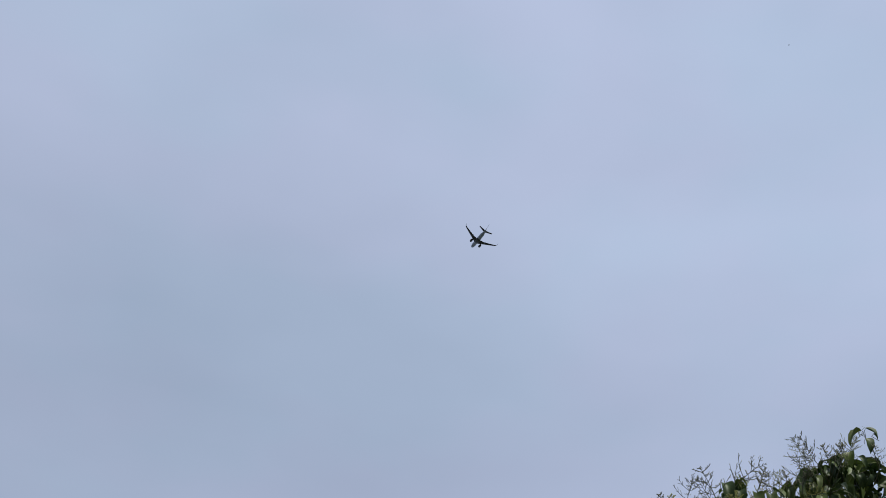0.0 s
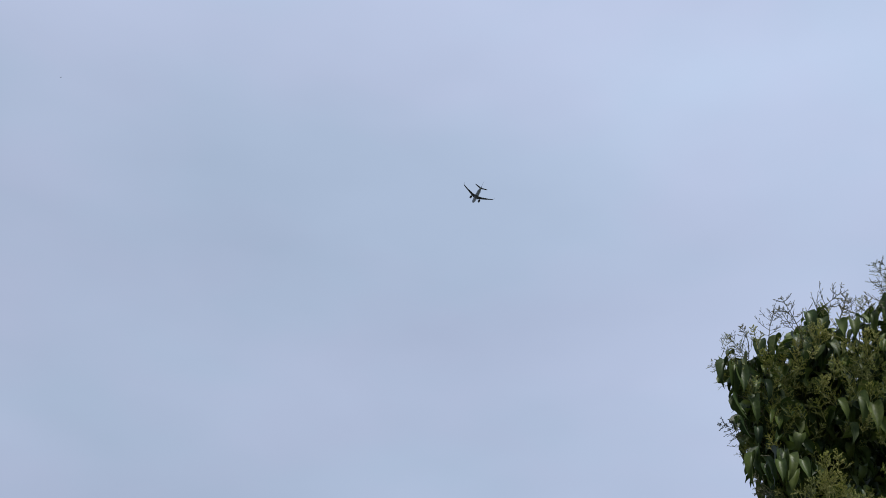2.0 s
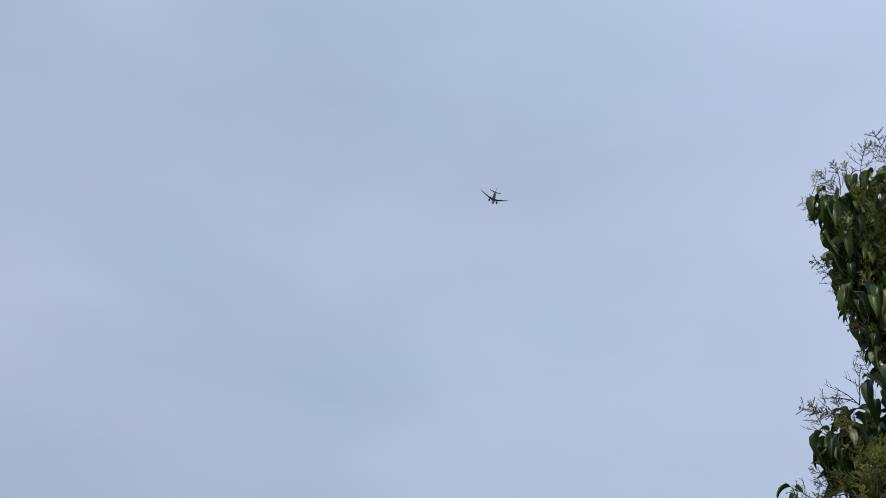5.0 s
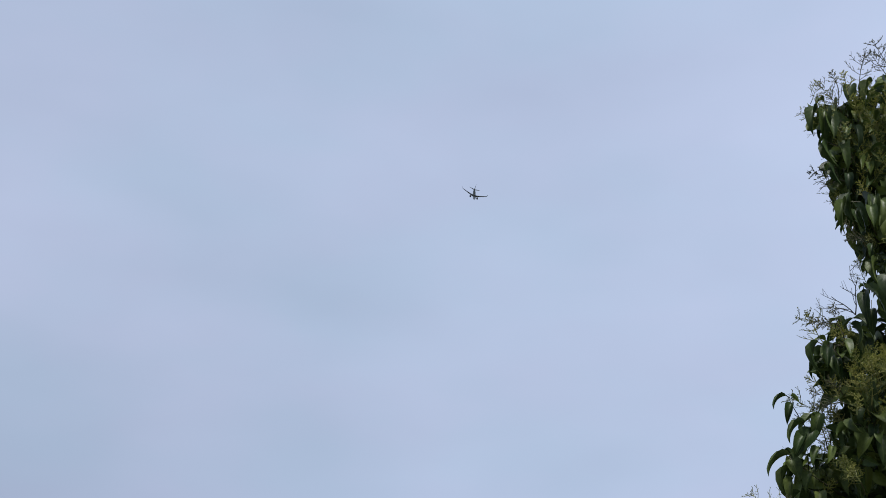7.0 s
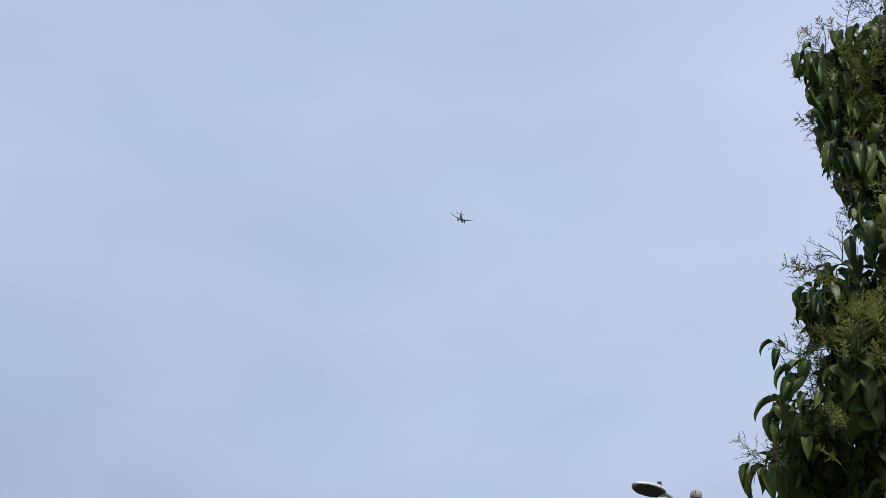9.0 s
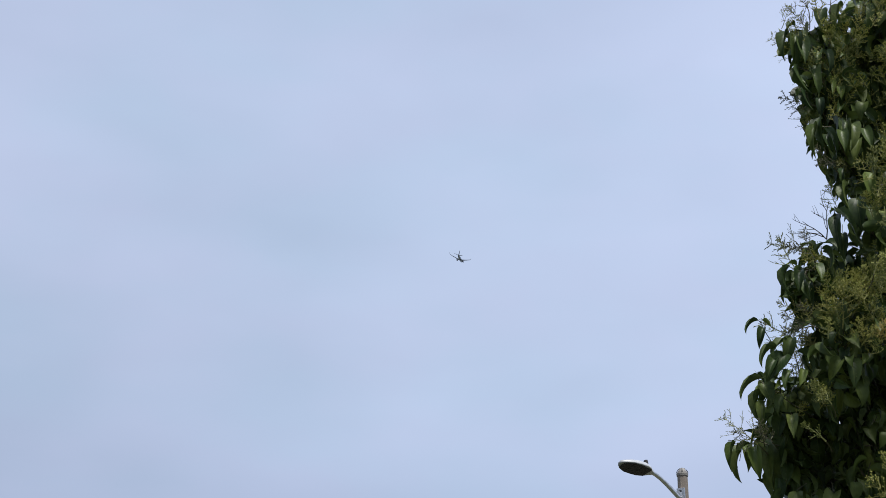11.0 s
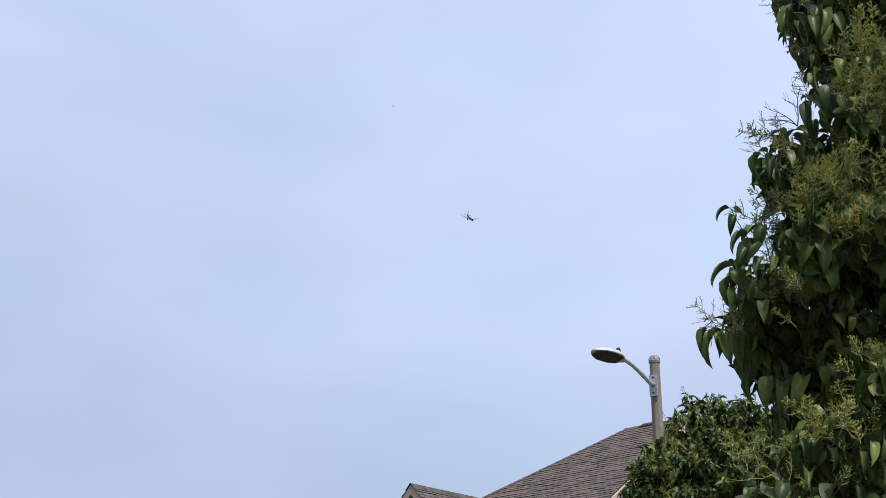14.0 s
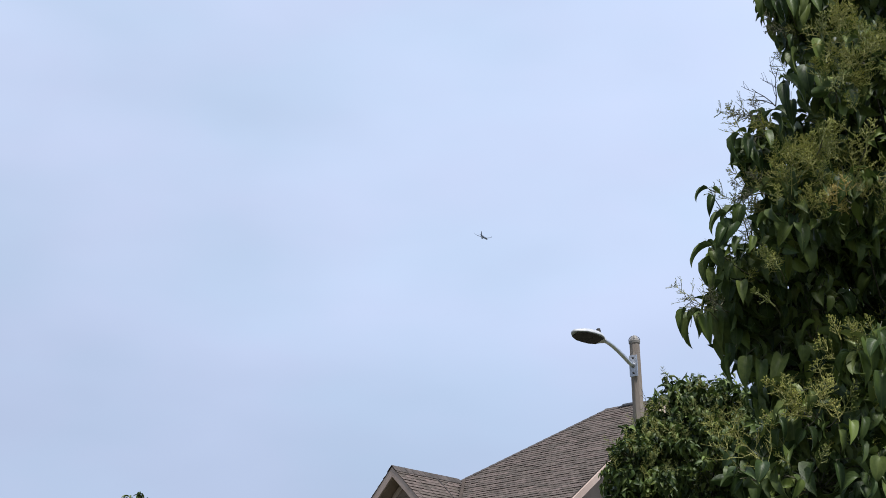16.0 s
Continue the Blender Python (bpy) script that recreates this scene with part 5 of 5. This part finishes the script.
def make_airliner():
    jet = new("airliner")
    tagged(jet, "pale grey twin-engine passenger jet with dark swept wings, flying", "aeroplane")
    body = []
    for x, r, z in ((18.6, 0.05, -0.55), (18.3, 0.50, -0.50), (17.6, 1.00, -0.35), (16.4, 1.50, -0.15), (14.6, 1.82, -0.02), (12.5, 1.90, 0.0), (6.0, 1.90, 0.0), (0.0, 1.90, 0.0),
                    (-6.0, 1.90, 0.0), (-9.5, 1.82, 0.10), (-13.0, 1.45, 0.45), (-16.5, 0.92, 0.85), (-19.0, 0.50, 1.15), (-20.6, 0.22, 1.30)):
        body.append(ring(x, 0, z, r, r * 1.06, 24))
    fus = part("fuselage", loft(body), PAINT_WHITE, jet, smooth=True)
    part("belly_fairing", loft([ring(x, 0, -1.15, w, h, 16, 2.6) for x, w, h in ((7.0, 0.6, 0.4), (5.0, 1.8, 0.95), (1.0, 2.1, 1.1), (-3.0, 2.0, 1.0), (-5.5, 0.6, 0.4))]), PAINT_GREY, jet, "grey belly fairing", smooth=True)
    for sy in (-1, 1):
        part("cabin_windows", box((-11.0, sy * 1.86 - 0.04, 0.42), (12.6, sy * 1.86 + 0.04, 0.70)), CABIN_GLASS, fus, "row of small dark cabin windows")
        part("cockpit_window", box((16.0, sy * 1.02 - 0.28, 0.62), (16.9, sy * 1.02 + 0.28, 1.02), 0.1), CABIN_GLASS, fus)
        w = [(6.6, sy * 1.2, -1.15, 8.2, 1.45, 0), (3.0, sy * 5.8, -0.55, 4.9, 1.10, 0), (-0.9, sy * 11.6, 0.35, 3.1, 0.88, 0), (-4.0, sy * 16.6, 1.35, 1.95, 0.60, 0)]
        wing = part("wing", wing_mesh(w), PAINT_GREY, jet, "grey swept wing", smooth=False)
        wl = [(-4.0, sy * 16.6, 1.35, 1.95, 0.60, 0), (-4.5, sy * 17.3, 1.70, 1.7, 0.40, 0.4), (-5.1, sy * 17.75, 2.6, 1.35, 0.32, 0.9), (-5.8, sy * 18.0, 4.0, 0.8, 0.2, 1.0)]
        part("winglet", wing_mesh(wl), PAINT_TAIL, wing, "dark upswept winglet")
        for y in (6.8, 9.4, 12.0):
            part("flap_fairing", loft([ring(x, sy * y, zz, ww, ww, 8) for x, zz, ww in ((-0.5 - 0.45 * (y - 6.8), -0.72 + 0.11 * (y - 6.8), 0.08), (-1.8 - 0.45 * (y - 6.8), -0.95 + 0.11 * (y - 6.8), 0.26), (-4.2 - 0.36 * (y - 6.8), -0.72 + 0.11 * (y - 6.8), 0.06))]), PAINT_GREY, wing)
        eng = part("engine", loft([ring(x, sy * 4.9, -2.15, r, r, 20) for x, r in ((7.6, 0.92), (7.3, 1.06), (6.2, 1.16), (4.8, 1.12), (3.4, 0.92))]), PAINT_TAIL, jet, "dark pod engine under the wing", smooth=True)
        part("exhaust", loft([ring(x, sy * 4.9, -2.15, r, r, 16) for x, r in ((3.5, 0.66), (2.4, 0.46), (1.6, 0.10))]), DARK_METAL, eng)
        part("fan", loft([ring(x, sy * 4.9, -2.15, r, r, 16) for x, r in ((7.66, 0.78), (7.62, 0.80))]), DARK_METAL, eng)
        part("pylon", box((2.6, sy * 4.9 - 0.16, -1.5), (6.4, sy * 4.9 + 0.16, -0.72), 0.05), PAINT_GREY, eng)
        st = [(-14.9, sy * 0.6, 1.05, 3.9, 0.40, 0), (-18.0, sy * 7.1, 1.75, 1.5, 0.16, 0)]
        part("tailplane", wing_mesh(st), PAINT_GREY, jet, "grey horizontal tailplane")
    fin = [(-9.6, 0, 1.7, 9.6, 0.10, 1), (-13.4, 0, 2.5, 6.0, 0.45, 1), (-18.2, 0, 8.5, 2.2, 0.22, 1)]
    part("fin", wing_mesh(fin), PAINT_TAIL, jet, "dark upright tail fin")
    return jet


AIRLINER = make_airliner()

# ---------------------------------------------------------------- insects


def make_insect(label, span, length):
    bug = new("flying_insect")
    tagged(bug, label, "insect", "flying insects")
    rings = [ring(x * length, 0, z * length, r * length, r * length, 10) for x, r, z in
             ((0.50, 0.03, -0.02), (0.46, 0.10, 0), (0.36, 0.13, 0), (0.28, 0.08, 0.01), (0.20, 0.16, 0.02), (0.06, 0.19, 0.03), (-0.04, 0.09, 0.0), (-0.14, 0.18, -0.02), (-0.34, 0.17, -0.05), (-0.48, 0.04, -0.08))]
    part("body", loft(rings), INSECT, bug, smooth=True)
    for sy in (-1, 1):
        outline = [(0.14, 0.02), (0.24, 0.25), (0.20, 0.50), (0.06, 0.49), (-0.06, 0.28), (0.02, 0.03)]
        top = [(x * length, sy * y * span, 0.16 * length + 0.12 * y * span) for x, y in outline]
        low = [(x, y, z - 0.01 * length) for x, y, z in top]
        n = len(top)
        faces = [tuple(range(n)), tuple(range(n, 2 * n))[::-1]] + [(i, i + n, (i + 1) % n + n, (i + 1) % n) for i in range(n)]
        part_of("wing", mesh_of("wing", top + low, faces, WING), bug)
    return bug


BUG_NEAR = make_insect("small dark flying insect with pale blurred wings", 0.026, 0.011)
BUG_SPECK = make_insect("tiny dark flying insect, a speck against the sky", 0.009, 0.006)
BUG_FAR = make_insect("tiny dark flying insect, a speck against the sky", 0.016, 0.009)

make_house()


def motions():
    """Every moving thing, from start to end."""
    walk(AIRLINER, [
        (0.0, pose(91.5, 1028.0, 968.7, 19.2, -16.2, 104.1)), (0.5, pose(78.3, 1074.7, 972.4, 19.2, -15.6, 103.2)),
        (1.0, pose(64.7, 1121.8, 975.5, 19.2, -15.1, 102.4)), (1.5, pose(48.3, 1169.5, 977.8, 19.2, -14.6, 101.5)),
        (2.0, pose(34.1, 1218.5, 978.1, 19.2, -14.1, 100.6)), (2.5, pose(20.8, 1267.4, 978.1, 19.2, -13.6, 99.7)),
        (3.0, pose(7.5, 1316.8, 977.3, 19.2, -13.2, 98.8)), (3.5, pose(-4.4, 1365.6, 977.3, 19.2, -12.7, 97.8)),
        (4.0, pose(-16.3, 1415.9, 975.0, 19.2, -12.3, 96.9)), (4.5, pose(-27.4, 1465.7, 973.5, 19.2, -11.9, 95.9)),
        (5.0, pose(-35.9, 1516.3, 970.7, 19.2, -11.6, 94.9)), (7.5, pose(-62.9, 1768.8, 961.9, 19.2, -9.9, 89.9)),
        (8.0, pose(-64.2, 1821.0, 958.5, 19.2, -9.7, 88.8)), (8.5, pose(-65.6, 1872.1, 957.7, 19.2, -9.4, 87.7)),
        (9.0, pose(-64.5, 1924.1, 955.8, 19.2, -9.2, 86.7)), (11.5, pose(-41.7, 2186.5, 953.7, 19.2, -8.3, 81.1)),
        (12.0, pose(-33.7, 2239.6, 954.6, 19.2, -8.2, 79.9)), (12.5, pose(-25.4, 2293.4, 954.7, 19.2, -8.1, 78.7)),
        (13.0, pose(-14.4, 2346.0, 958.6, 19.2, -8.1, 77.5)), (13.5, pose(-0.2, 2399.5, 961.6, 19.2, -8.0, 76.3)),
        (14.0, pose(12.4, 2453.8, 963.6, 19.2, -8.0, 75.1)), (14.5, pose(26.5, 2508.0, 966.7, 19.2, -7.9, 73.9)),
        (15.0, pose(42.2, 2562.9, 969.1, 19.2, -7.9, 72.6)), (15.5, pose(60.0, 2618.9, 969.3, 19.2, -7.9, 71.4)),
        (16.0, pose(79.2, 2674.4, 972.0, 19.2, -8.0, 70.1))])
    walk(BUG_NEAR, [
        (0.0, pose(1.75, 6.0, 3.6, 0, 0, 160)), (14.0, pose(1.75, 6.0, 3.6, 0, 0, 160)), (14.2, pose(0.80, 3.0, 2.75, 0, 0, 160)), (14.3, pose(0.42, 2.08, 2.486, 0, 0, 160)),
        (14.4, pose(0.251, 1.93, 2.389, 0, 0, 160)), (14.5, pose(0.123, 1.579, 2.217, 35, 25, 165)), (14.6, pose(0.121, 1.313, 2.07, 15, 10, 210)),
        (14.7, pose(0.162, 1.031, 1.949, 0, 0, 285)), (14.8, pose(0.30, 0.731, 1.80, 0, 0, 290)), (14.9, pose(0.55, 0.2, 1.65, 0, 0, 290)), (16.0, pose(2.0, -9.0, 2.0, 0, 0, 280))])
    walk(BUG_SPECK, [
        (0.0, pose(-5.0, 4.0, 6.5, 0, 0, 10)), (2.1, pose(-1.422, 5.000, 6.108, 0, 0, 10)), (2.3, pose(-0.672, 5.000, 5.747, 0, 0, 10)), (2.5, pose(-0.085, 5.000, 5.434, 0, 0, 10)), (2.7, pose(0.432, 5.000, 5.293, 0, 0, 10)), (2.9, pose(0.970, 5.000, 5.149, 0, 0, 10)),
        (3.2, pose(2.1, 5.3, 5.6, 0, 0, 10)), (16.0, pose(9.0, 6.0, 4.0, 0, 0, 10))])
    walk(BUG_FAR, [
        (0.0, pose(2.25, 5.34, 8.48, 0, 0, 20)), (0.4, pose(2.47, 5.61, 8.19, 0, 0, 30)), (0.8, pose(3.4, 5.85, 7.75, 0, 0, 30)), (2.6, pose(3.6, 6.2, 8.2, 0, 0, 60)),
        (3.5, pose(1.12, 6.66, 7.55, 0, 0, 60)), (4.0, pose(1.27, 7.05, 7.05, 0, 0, 40)), (4.6, pose(3.2, 7.05, 6.5, 0, 0, 20)), (9.0, pose(4.2, 6.0, 4.5, 0, 0, 90)),
        (13.0, pose(1.70, 5.55, 3.60, 0, 0, 170)), (13.5, pose(0.631, 5.525, 3.852, 0, 0, 170)), (13.8, pose(0.091, 5.48, 4.041, 0, 0, 170)),
        (14.0, pose(-0.279, 5.397, 4.207, 0, 0, 175)), (14.2, pose(-0.75, 5.263, 4.382, 0, 0, 180)), (14.4, pose(-1.313, 5.076, 4.518, 0, 0, 190)), (16.0, pose(-6.0, 4.0, 5.5, 0, 0, 195))])


motions()
